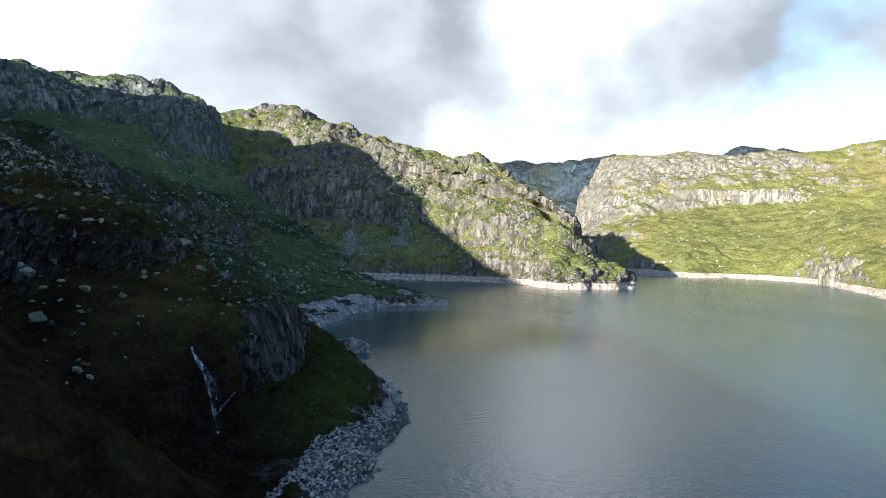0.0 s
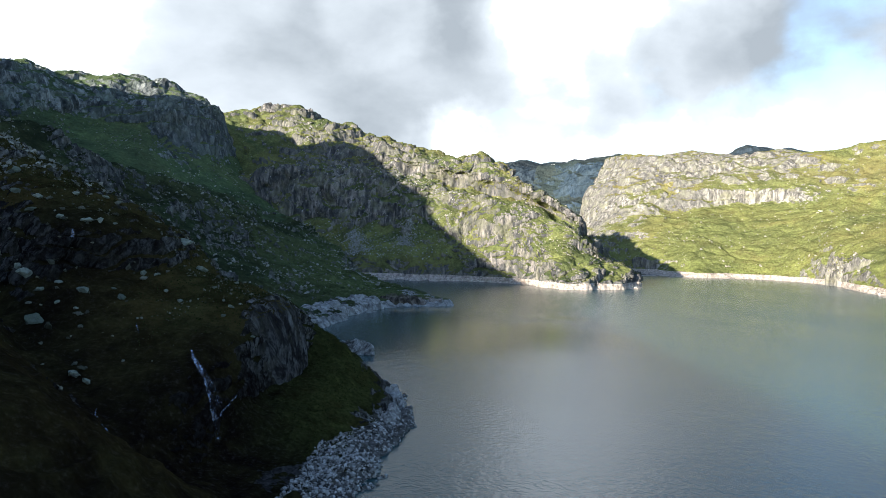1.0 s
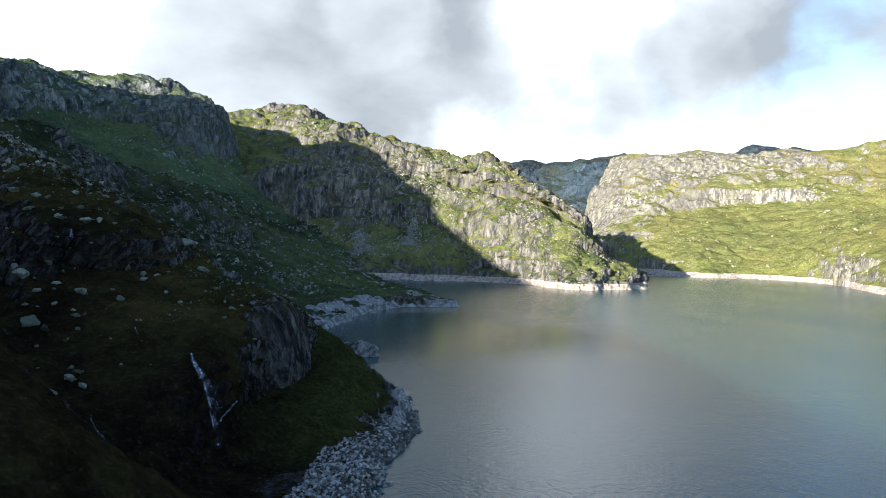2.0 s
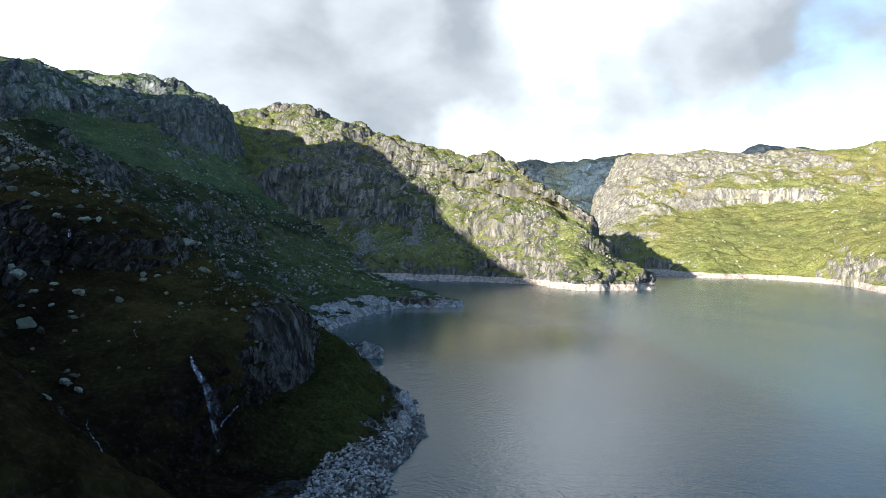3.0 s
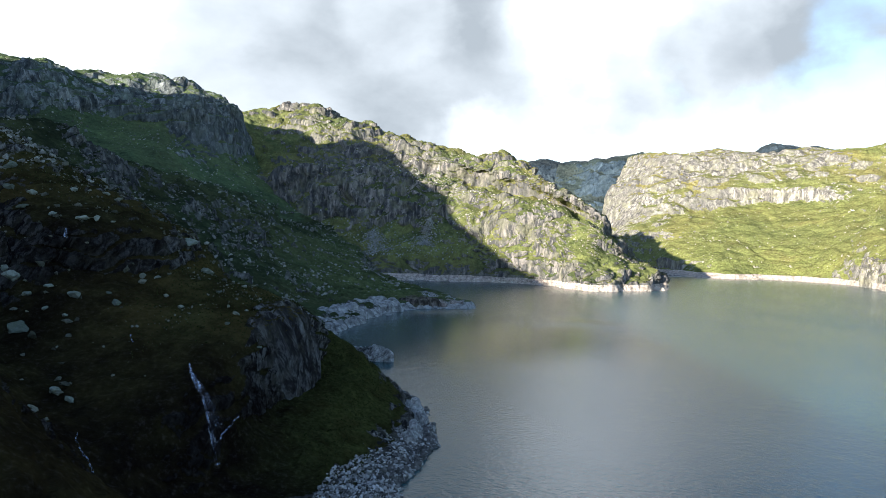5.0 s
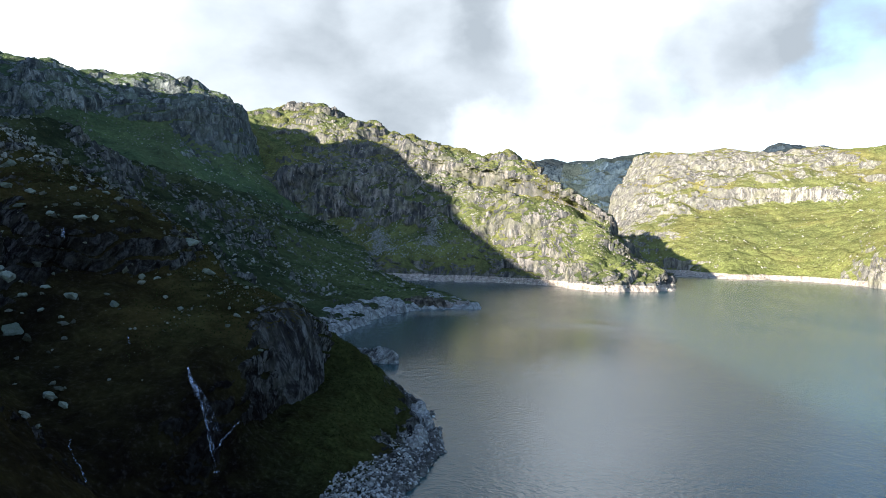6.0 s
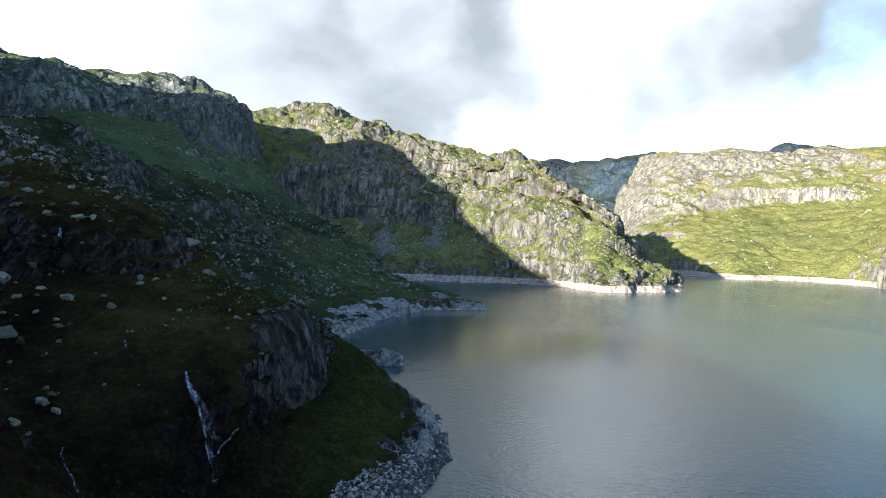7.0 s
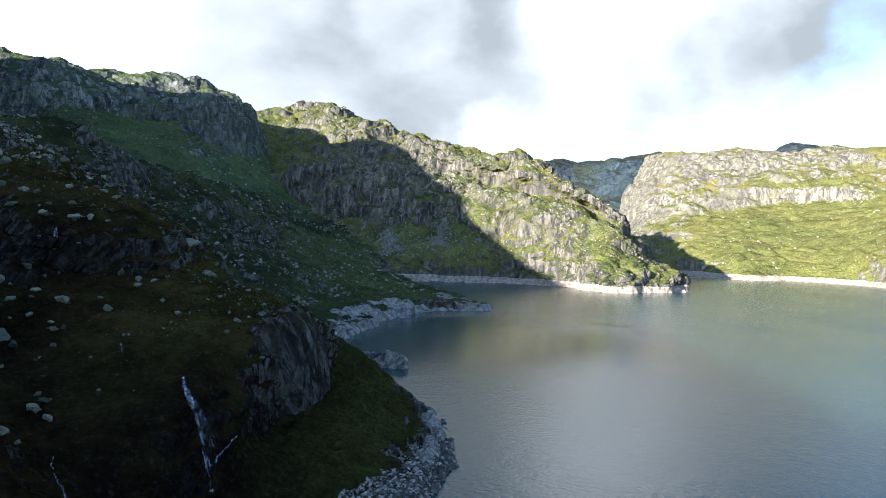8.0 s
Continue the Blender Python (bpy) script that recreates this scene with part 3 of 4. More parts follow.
SPUR = {
    "toe": [(-4, 62, -6.0), (-3, 95, -6.0), (1, 149, -6.0), (4.5, 161, -6.0), (7, 177, -6.0), (10.5, 199, -6.0), (14.5, 227, -6.0), (8, 258, -6.0), (-21, 334, -6.0), (-41, 384, -6.0)],
    "shore": [(-13, 62, 0.0), (-12, 95, 0.0), (-7, 149, 0.0), (-3, 161, 0.0), (-0.5, 177, 0.0), (3, 196, 0.0), (7, 225, 0.0), (1, 256, 0.0), (-30, 330, 0.0), (-50, 380, 0.0)],
    "band": [(-18, 63, 4.0), (-17, 98, 4.0), (-17, 148, 0.8), (-15, 164, 2.2), (-13, 178, 4.4), (-9, 200, 5.6), (0, 230, 5.4), (-8, 252, 8.5), (-38, 325, 8.0), (-66, 376, 5.0)],
    "apron": [(-28, 66, 9.0), (-27, 102, 8.0), (-34, 146, 2.9), (-31, 164, 4.0), (-28, 176, 8.0), (-22, 198, 10.3), (-15, 226, 15.0), (-19, 244, 21.5), (-50, 315, 18.0), (-80, 370, 12.0)],
    "foot": [(-36, 68, 14.0), (-38, 110, 16.5), (-46, 140, 6.3), (-42, 161, 7.9), (-38, 172, 13.3), (-36, 195.5, 13.6), (-31, 222, 17.0), (-28, 246, 27.0), (-65, 305, 22.0), (-92, 362, 20.0)],
    "top": [(-42, 70, 19.0), (-44, 108, 21.9), (-58, 139, 14.0), (-49, 168, 26.6), (-43, 185, 31.2), (-41, 207, 38.1), (-36, 225, 35.8), (-33, 242, 31.1), (-75, 298, 30.0), (-105, 352, 30.0)],
    "shelf": [(-52, 72, 26.0), (-50, 106, 27.5), (-67, 145, 19.9), (-66, 182, 33.0), (-60, 200, 38.2), (-52, 213, 42.3), (-45, 228, 40.0), (-42, 246, 36.5), (-90, 295, 42.0), (-120, 344, 45.0)],
    "ledge": [(-62, 74, 32.0), (-57, 104, 33.5), (-87, 162, 27.2), (-100, 204, 45.6), (-88, 213, 45.7), (-76, 224, 47.2), (-71, 242, 47.1), (-64, 252, 43.1), (-105, 292, 58.0), (-135, 335, 62.0)],
    "brow": [(-74, 76, 39.0), (-67, 108, 37.1), (-110, 188, 36.1), (-105, 212, 59.9), (-91, 222, 60.9), (-80, 240, 60.0), (-77, 258, 56.5), (-73, 264, 50.1), (-112, 290, 70.0), (-150, 328, 78.0)],
    "crest": [(-140, 90, 75.0), (-140, 130, 75.0), (-145, 225, 50.8), (-154, 250, 73.9), (-147, 268, 84.5), (-130, 276, 79.8), (-114, 284, 72.7), (-99, 288, 62.7), (-150, 290, 88.0), (-175, 318, 98.0)],
    "ridge": [(-210, 105, 109.0), (-210, 145, 109.0), (-215, 240, 84.8), (-224, 265, 107.9), (-217, 283, 118.5), (-200, 291, 113.8), (-184, 299, 106.7), (-169, 303, 96.7), (-220, 305, 122.0), (-245, 333, 132.0)],
}
FARSIDE = {
    "toe": [(486, 1732, 5), (476, 1432, -9), (475, 1240, -9), (570, 1225, -9), (668, 1229, -9), (726, 1153, -9), (717, 1015, -9), (629, 805, -9), (571, 564, -9), (492, 359, -9)],
    "shore": [(496, 1750, 2), (486, 1450, -8), (485, 1258, 0), (580, 1243, 0), (678, 1247, 0), (736, 1171, 0), (727, 1033, 0), (639, 823, 0), (581, 582, 0), (502, 377, 0)],
    "band": [(498, 1760, 16), (489, 1460, 3), (535, 1390, 3), (587, 1257, 10), (685, 1261, 11), (745, 1185, 13), (737, 1047, 14), (683, 880, 10), (638, 640, 6), (571, 430, 7)],
    "low": [(508, 1800, 61), (501, 1560, 49), (542, 1420, 38), (608, 1323, 42), (714, 1327, 45), (778, 1251, 48), (771, 1113, 52), (754, 980, 52), (795, 800, 48), (847, 640, 50)],
    "mid": [(527, 1900, 108), (518, 1660, 87), (572, 1520, 87), (673, 1483, 96), (785, 1487, 106), (863, 1411, 109), (875, 1273, 107), (901, 1180, 106), (991, 1000, 106), (1056, 800, 104)],
    "foot": [(562, 2050, 150), (546, 1820, 132), (616, 1680, 132), (746, 1663, 150), (871, 1667, 168), (964, 1591, 170), (1009, 1480, 158), (1067, 1400, 151), (1188, 1200, 157), (1318, 1000, 160)],
    "top": [(582, 2100, 198), (568, 1920, 197), (644, 1760, 195), (770, 1720, 205), (876, 1680, 206), (980, 1620, 208), (1055, 1550, 197), (1127, 1480, 195), (1265, 1280, 197), (1382, 1050, 202)],
    "slab": [(645, 2200, 255), (633, 2030, 267), (678, 1860, 259), (804, 1800, 261), (917, 1760, 259), (1027, 1700, 260), (1115, 1640, 257), (1201, 1580, 258), (1362, 1380, 255), (1511, 1150, 266)],
    "crest": [(751, 2350, 356), (716, 2150, 342), (730, 1960, 325), (876, 1910, 338), (993, 1880, 331), (1124, 1850, 338), (1221, 1800, 342), (1327, 1750, 364), (1526, 1550, 374), (1705, 1300, 374)],
    "back": [(911, 2850, 326), (883, 2650, 312), (916, 2460, 295), (1105, 2410, 308), (1258, 2380, 301), (1427, 2350, 308), (1560, 2300, 312), (1706, 2250, 334), (2018, 2050, 344), (2360, 1800, 344)],
}
FAR_RANGE = {
    "base": [(247, 2480, 0), (393, 2480, 0), (514, 2480, 0), (592, 2480, 0), (651, 2480, 0), (715, 2480, 0), (808, 2480, 0), (907, 2480, 0), (1032, 2480, 0)],
    "wall": [(247, 2640, 235), (393, 2640, 240), (514, 2640, 244), (592, 2640, 245), (651, 2640, 242), (715, 2640, 249), (808, 2640, 253), (907, 2640, 258), (1032, 2640, 252)],
    "crest": [(247, 2900, 378), (393, 2900, 387), (514, 2900, 394), (592, 2900, 396), (651, 2900, 391), (715, 2900, 403), (808, 2900, 411), (907, 2900, 419), (1032, 2900, 409)],
    "back": [(285, 3400, 318), (451, 3400, 327), (591, 3400, 334), (681, 3400, 336), (749, 3400, 331), (822, 3400, 343), (929, 3400, 351), (1043, 3400, 359), (1186, 3400, 349)],
}
MID_WALL = {
    "base": [(390, 1900, 104), (471, 1900, 107), (527, 1900, 108), (584, 1900, 110), (639, 1920, 120)],
    "foot": [(438, 2150, 209), (504, 2120, 197), (557, 2080, 200), (603, 2040, 207), (655, 2030, 217)],
    "brow": [(497, 2350, 302), (554, 2300, 293), (604, 2230, 294), (655, 2200, 302), (773, 2200, 317)],
    "crest": [(538, 2500, 345), (597, 2440, 342), (653, 2380, 348), (701, 2320, 360), (817, 2300, 373)],
    "back": [(624, 2900, 305), (695, 2840, 302), (763, 2780, 308), (822, 2720, 320), (959, 2700, 333)],
}
FAR_PEAK = {
    "base": [(1638, 3080, 60), (1758, 3080, 60), (1836, 3080, 60), (1916, 3080, 60), (2008, 3080, 60), (2126, 3080, 60), (2345, 3080, 60)],
    "wall": [(1638, 3240, 307), (1758, 3240, 331), (1836, 3240, 352), (1916, 3240, 361), (2008, 3240, 358), (2126, 3240, 344), (2345, 3240, 329)],
    "crest": [(1638, 3500, 509), (1758, 3500, 552), (1836, 3500, 590), (1916, 3500, 608), (2008, 3500, 602), (2126, 3500, 577), (2345, 3500, 548)],
    "back": [(1883, 4000, 449), (2022, 4000, 492), (2112, 4000, 530), (2203, 4000, 548), (2309, 4000, 542), (2445, 4000, 517), (2697, 4000, 488)],
}


landform("headland", HEADLAND,
         dict(toe=0.6, shore=0.6, band=0.35, slope=[0.0, 0.0, -0.1, -0.1, -0.02, 0.12, 0.14, 0.14, 0.14, 0.2, 0.4],
              foot=[0.1, 0.15, 0.14, 0.12, 0.2, 0.2, 0.16, 0.12, 0.12, 0.2, 0.4],
              top=[0.2, 0.4, 0.46, 0.42, 0.36, 0.28, 0.24, 0.14, 0.15, 0.2, 0.4], saddle=[0.05, 0.3, 0.42, 0.42, 0.28, 0.14, 0.14, 0.14, 0.14, 0.14, 0.14], bench=[0.1, 0.3, 0.4, 0.42, 0.32, 0.2, 0.2, 0.2, 0.2, 0.2, 0.2], crest=0.26, back=0.4),
         head_land, "craggy green and grey headland rising from the lake", "headland", 54, 41, 8.5, 660, 540, 100, terrace=0.22, calm=0.5, grit=0.40,
         lush=dict(slope=[0.6] * 11, foot=[0.5] * 11, top=[0.4, 0.3, 0.2, 0.2, 0.3, 0.4, 0.4, 0.5, 0.5, 0.5, 0.5], saddle=[0.7, 0.3, 0.1, 0.1, 0.3, 0.4, 0.4, 0.4, 0.4, 0.4, 0.4], bench=[0.5, 0.3, 0.2, 0.2, 0.3, 0.4, 0.4, 0.4, 0.4, 0.4, 0.4]))
landform("mountain", MOUNTAIN, dict(base=[0.12, 0.12, 0.12, 0.12, 0.1, 0.05, 0.0, -0.1], foot=[0.3, 0.36, 0.3, 0.24, 0.28, 0.36, 0.25, -0.1], top=[0.48, 0.5, 0.45, 0.42, 0.5, 0.55, 0.42, 0.0], crest=0.46, back=0.3),
         mountain_land, "long rocky mountain with a shaded cliff face", "mountain", 58, 22, 0.1, 480, 360, 200, terrace=0.35, grit=0.7,
         lush=dict(base=[0.4] * 8, foot=[0.3, 0.2, 0.3, 0.5, 0.4, 0.3, 0.5, 0.7], top=[0, 0, 0.1, 0.2, 0.1, 0, 0.3, 0.6], crest=[0.3] * 8))
landform("valley_slope", VALLEY, dict(toe=0.6, shore=0.5, band=0.3, low=0.24, mid=[0.35, 0.34, 0.3, 0.26, 0.24, 0.22, 0.22, 0.22, 0.22], high=[0.35, 0.36, 0.36, 0.34, 0.28, 0.22, 0.2, 0.2, 0.2], top=[0.2, 0.12, 0.5, 0.4, 0.15, 0.2, 0.15, 0.15, 0.15], back=0.2),
         slope_land, "shaded grassy slope strewn with stones above the lake", "hillside", 27, 11.0, 5.5, 540, 430, 300, terrace=0.9, calm=0.6, grit=1.5,
         # painted darker towards the spur, most in the upper rows
         painted_dark=dict(low=[0.3, 0.2, 0.1, 0.05, 0, 0, 0, 0, 0], mid=[0.35, 0.32, 0.28, 0.18, 0.08, 0, 0, 0, 0], high=[0.35, 0.35, 0.38, 0.32, 0.22, 0.1, 0, 0, 0], top=[0.2, 0.25, 0.3, 0.3, 0.2, 0.1, 0, 0, 0]),
         lush=dict(band=[0, 0, 0, 0.3, 0.6, 0.7, 0.7, 0.7, 0.7], low=[0, 0, 0.2, 0.5, 0.8, 0.9, 0.9, 0.9, 0.9], mid=[0, 0, 0, 0.2, 0.5, 0.7, 0.8, 0.8, 0.8]))
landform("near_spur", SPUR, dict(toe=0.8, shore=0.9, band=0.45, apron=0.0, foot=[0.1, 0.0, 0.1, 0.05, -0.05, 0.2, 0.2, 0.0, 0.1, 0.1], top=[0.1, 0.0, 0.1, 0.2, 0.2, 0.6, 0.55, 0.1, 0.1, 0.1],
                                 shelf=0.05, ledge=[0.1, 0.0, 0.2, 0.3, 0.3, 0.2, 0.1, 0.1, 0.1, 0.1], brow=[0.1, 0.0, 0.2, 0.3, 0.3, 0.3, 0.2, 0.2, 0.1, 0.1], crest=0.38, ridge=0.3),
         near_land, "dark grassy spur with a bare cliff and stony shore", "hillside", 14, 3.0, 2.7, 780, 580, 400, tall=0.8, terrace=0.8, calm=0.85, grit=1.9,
         # shade painted in: gully, cliff foot, rock step, foreground; wet by the falls
         painted_dark=dict(band=[0.6, 0.7, 0.6, 0.3, 0, 0, 0, 0, 0, 0], apron=[0.6, 0.85, 1, 0.95, 0.5, 0.1, 0, 0, 0, 0], foot=[0.65, 0.75, 1, 1, 0.95, 0.75, 0.3, 0, 0, 0],
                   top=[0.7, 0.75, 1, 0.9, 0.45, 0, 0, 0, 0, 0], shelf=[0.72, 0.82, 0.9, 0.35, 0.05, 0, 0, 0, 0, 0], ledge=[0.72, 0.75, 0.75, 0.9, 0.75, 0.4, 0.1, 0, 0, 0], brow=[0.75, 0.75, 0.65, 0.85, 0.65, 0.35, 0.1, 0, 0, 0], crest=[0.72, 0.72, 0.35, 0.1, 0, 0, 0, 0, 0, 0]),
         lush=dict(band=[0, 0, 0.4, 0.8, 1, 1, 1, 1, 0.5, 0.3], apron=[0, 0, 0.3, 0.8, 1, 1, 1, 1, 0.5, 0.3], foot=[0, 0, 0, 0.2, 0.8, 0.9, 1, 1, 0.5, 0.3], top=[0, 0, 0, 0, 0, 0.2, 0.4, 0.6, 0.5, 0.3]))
landform("far_side", FARSIDE, dict(toe=0.6, shore=0.6, band=0.2, low=[0.3, 0.25, 0.2, 0.2, 0.24, 0.2, 0.26, 0.2, 0.2, 0.2], mid=[0.5, 0.5, 0.4, 0.24, 0.18, 0.24, 0.3, 0.24, 0.24, 0.24],
              foot=[0.6, 0.6, 0.52, 0.42, 0.34, 0.4, 0.34, 0.34, 0.34, 0.34], top=[0.6, 0.6, 0.5, 0.44, 0.34, 0.42, 0.36, 0.36, 0.36, 0.36], slab=[0.6, 0.6, 0.55, 0.56, 0.58, 0.5, 0.46, 0.4, 0.4, 0.4], crest=[0.5, 0.5, 0.52, 0.62, 0.62, 0.55, 0.36, 0.4, 0.4, 0.4], back=0.4),
         far_land, "sunlit grassy mountainside with pale rock slabs", "mountain", 74, 22, 9.5, 700, 460, 500, tall=0.3, terrace=0.3, calm=0.6, grit=0.55,
         lush=dict(band=[0.8] * 10, low=[0.6] * 10, mid=[0.2, 0.2, 0.4, 0.55, 0.55, 0.5, 0.5, 0.5, 0.5, 0.5], foot=[0, 0, 0.3, 0.5, 0.5, 0.5, 0.6, 0.5, 0.5, 0.5], top=[0, 0, 0.2, 0.3, 0.4, 0.5, 0.5, 0.5, 0.5, 0.5], crest=[0, 0, 0.1, 0.1, 0.1, 0.2, 0.7, 0.5, 0.5, 0.5]))
# haze and cloud shade are in the colour of range and peak
landform("far_range", FAR_RANGE, dict(base=0.3, wall=0.7, crest=0.5, back=0.4), dim_land, "distant mountain wall tinted dark blue-grey for haze and shade", "mountain", 220, 45, 0.1, 180, 110, 600)
# added wall: far side's shaded end, shade and haze in its colour
landform("middle_wall", MID_WALL, dict(base=0.2, foot=0.5, brow=0.5, crest=0.4, back=0.4), wall_land, "added rock wall closing the far valley, tinted for shade and haze", "mountain", 110, 22, 0.1, 260, 160, 650)
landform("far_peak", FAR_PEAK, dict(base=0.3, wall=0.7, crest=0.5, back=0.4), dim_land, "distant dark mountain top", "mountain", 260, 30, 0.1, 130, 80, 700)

# the ridge whose shade lies over the near shore and half of the headland
RIDGE = {
    "fold": [(-150, -700, 40), (-160, -300, 50), (-190, 60, 96), (-200, 250, 104), (-215, 350, 118), (-300, 480, 110), (-400, 600, 120), (-470, 720, 140), (-540, 850, 180), (-640, 1020, 240)],
    "east": [(-330, -700, 90), (-340, -300, 110), (-400, 60, 170), (-410, 300, 180), (-450, 470, 190), (-480, 540, 210), (-500, 590, 225), (-530, 700, 240), (-590, 850, 260), (-670, 1020, 290)],
    "crest": [(-600, -800, 245), (-600, -350, 250), (-600, 0, 250), (-600, 150, 256), (-600, 260, 272), (-600, 425, 314), (-600, 480, 345), (-605, 610, 372), (-640, 780, 424), (-720, 1020, 352)],
    "west": [(-1100, -900, 60), (-1100, -300, 60), (-1100, 120, 60), (-1100, 370, 60), (-1100, 480, 60), (-1120, 540, 80), (-1150, 590, 90), (-1180, 700, 110), (-1250, 900, 120), (-1300, 1100, 150)],
}
landform("ridge", RIDGE, dict(fold=0.2, east=0.3, crest=0.4, west=0.3), slope_land, "rocky ridge above the near shore", "mountain", 45, 4, 0.1, 300, 120, 800, terrace=0.1)

SOUTH = {
    "toe": [(40, -620, -6), (10, -400, -6), (-2, -200, -6), (-4, -60, -6), (-4, 66, -6)],
    "shore": [(30, -620, 0), (0, -400, 0), (-12, -200, 0), (-13, -60, 0), (-13, 66, 0)],
    "slope": [(0, -620, 12), (-30, -400, 12), (-40, -200, 13), (-38, -60, 14), (-36, 70, 13)],
    "brow": [(-60, -620, 30), (-80, -400, 32), (-80, -200, 36), (-76, -60, 38), (-74, 80, 37)],
    "fold": [(-170, -640, 50), (-180, -400, 60), (-180, -200, 80), (-190, -60, 90), (-200, 100, 98)],
}
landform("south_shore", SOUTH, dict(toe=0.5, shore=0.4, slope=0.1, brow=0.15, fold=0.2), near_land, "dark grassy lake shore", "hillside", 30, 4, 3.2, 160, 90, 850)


def rolling():
    """The wide country: a basin under the lake, hills all round out to the horizon."""
    s = np.sign(np.linspace(-1, 1, 241)) * np.abs(np.linspace(-1, 1, 241)) ** 1.6 * 4800
    x, y = np.meshgrid(s, s)
    p = np.stack([x, y, 0 * x], -1).reshape(-1, 3)
    away = np.hypot((x - 150) / 1.0, (y - 400) / 1.25).reshape(-1)
    rise = step(away, 1000, 2600)
    z = -14 + rise * (150 + 90 * fractal(p / 900, 5, 0.5, 900)) + rise * 25 * fractal(p / 200, 4, 0.5, 930)
    gap = np.exp(-(((x - 150) / 700) ** 2 + ((y + 900) / 900) ** 2)).reshape(-1)
    z = z * (1 - gap) - 14 * gap
    p[:, 2] = z
    g = p.reshape(241, 241, 3)
    rough = step(fractal(p / 120, 4, 0.5, 950), -0.1, 0.4)
    return sheet("ground", g, far_land, "rolling moorland and lake bed", "ground", (("rock", rough), ("bare", 0 * rough)))


rolling()

s = np.linspace(-1, 1, 3) * 4700
x, y = np.meshgrid(s, s)
sheet("lake", np.stack([x, y, 0 * x], -1), lake_skin, "calm grey-green lake with fine ripples", "lake")

# ---- loose stone and low plants ----
rng = np.random.default_rng(5)


def raw_stone(seed, flat):
    """An angular block: the hull of a few scattered points, unit size. Returns places and triangles."""
    r = random.Random(seed)
    bm = bmesh.new()
    for _ in range(15):
        d = Vector((r.gauss(0, 1), r.gauss(0, 1), r.gauss(0, 1))).normalized()
        bm.verts.new((d.x * r.uniform(0.75, 1.1), d.y * r.uniform(0.6, 0.95), d.z * flat * r.uniform(0.7, 1.05)))
    found = bmesh.ops.convex_hull(bm, input=bm.verts)
    bmesh.ops.delete(bm, geom=list({v for v in found["geom_interior"] if isinstance(v, bmesh.types.BMVert)}), context="VERTS")
    bm.verts.index_update()
    spots = np.array([v.co[:] for v in bm.verts])
    tris = np.array([[v.index for v in f.verts] for f in bm.faces])
    bm.free()
    return spots * 0.5, tris


RAW = [raw_stone(k, 0.5 + 0.06 * (k % 6)) for k in range(12)]


def block_mesh(seed, flat, skin):
    """A boulder with worn edges and a broken surface."""
    spots, tris = raw_stone(seed, flat)
    bm = bmesh.new()
    vs = [bm.verts.new(p) for p in spots]
    for t in tris:
        bm.faces.new([vs[k] for k in t])
    bmesh.ops.bevel(bm, geom=list(bm.edges), offset=0.035, segments=1, affect="EDGES", profile=0.6)
    bmesh.ops.triangulate(bm, faces=list(bm.faces))
    bmesh.ops.subdivide_edges(bm, edges=[e for e in bm.edges if e.calc_length() > 0.3], cuts=1)
    for v in bm.verts:
        v.co += v.co.normalized() * 0.17 * noise.fractal(v.co * 3.0 + Vector((seed, 0, 0)), 0.8, 2.0, 3)
    mesh = bpy.data.meshes.new("boulder")
    bm.to_mesh(mesh)
    bm.free()
    mesh.materials.append(skin)
    return mesh


def turns(count, lean=0.5):
    """Random turns: any heading, a moderate lean."""
    a, b, c = rng.uniform(0, 2 * np.pi, count), rng.normal(0, lean, count), rng.normal(0, lean, count)
    out = np.zeros((count, 3, 3))
    for k in range(count):
        out[k] = np.array(Euler((b[k], c[k], a[k])).to_matrix())
    return out


def heap(name, spots, sizes, skin, label, category, sink=0.12):
    """Uncountable loose stones in one mesh."""
    places, faces, start = [], [], 0
    ways = turns(len(spots))
    for k, (spot, size, way) in enumerate(zip(spots, sizes, ways)):
        raw, tris = RAW[k % len(RAW)]
        places.append(raw @ way.T * size + spot + (0, 0, size * sink))
        faces.append(tris + start)
        start += len(raw)
    mesh = bpy.data.meshes.new(name)
    mesh.from_pydata(np.concatenate(places).tolist(), [], np.concatenate(faces).tolist())
    mesh.materials.append(skin)
    return tagged(new(name, mesh), label, category, kind="stuff")


def spread(land, count, rows, cols, salt, patchy=0.5, size=30.0, on_rock=0.3, low=-1e9, high=1e9):
    """Random spots on a landform, gathered in patches. rows and cols: the stretch of its grid, 0 to 1."""
    g, rock, bare = LANDS[land]
    r, c = g.shape[:2]
    i = rng.integers(int(rows[0] * (r - 1)), int(rows[1] * (r - 1)), count * 12)
    j = rng.integers(int(cols[0] * (c - 1)), int(cols[1] * (c - 1)), count * 12)
    p = g[i, j] + 0.0
    worth = step(fractal(p / size, 3, 0.6, salt), -patchy, patchy) * (on_rock + (1 - on_rock) * (1 - rock[i, j]))
    worth *= (p[:, 2] > low) & (p[:, 2] < high)
    keep = np.flatnonzero(rng.uniform(0, 1, len(p)) < worth)[:count]
    i, j, p = i[keep], j[keep], p[keep]
    # off the grid points, along the ground
    t = rng.uniform(0, 1, (len(p), 1))
    return p + t * (g[np.minimum(i + 1, r - 1), j] - p), i, j


def settle(land, x, y):
    """The ground under (x, y) on a landform."""
    g = LANDS[land][0].reshape(-1, 3)
    near = np.argsort((g[:, 0] - x) ** 2 + (g[:, 1] - y) ** 2)[:5]
    return float(g[near, 2].max())


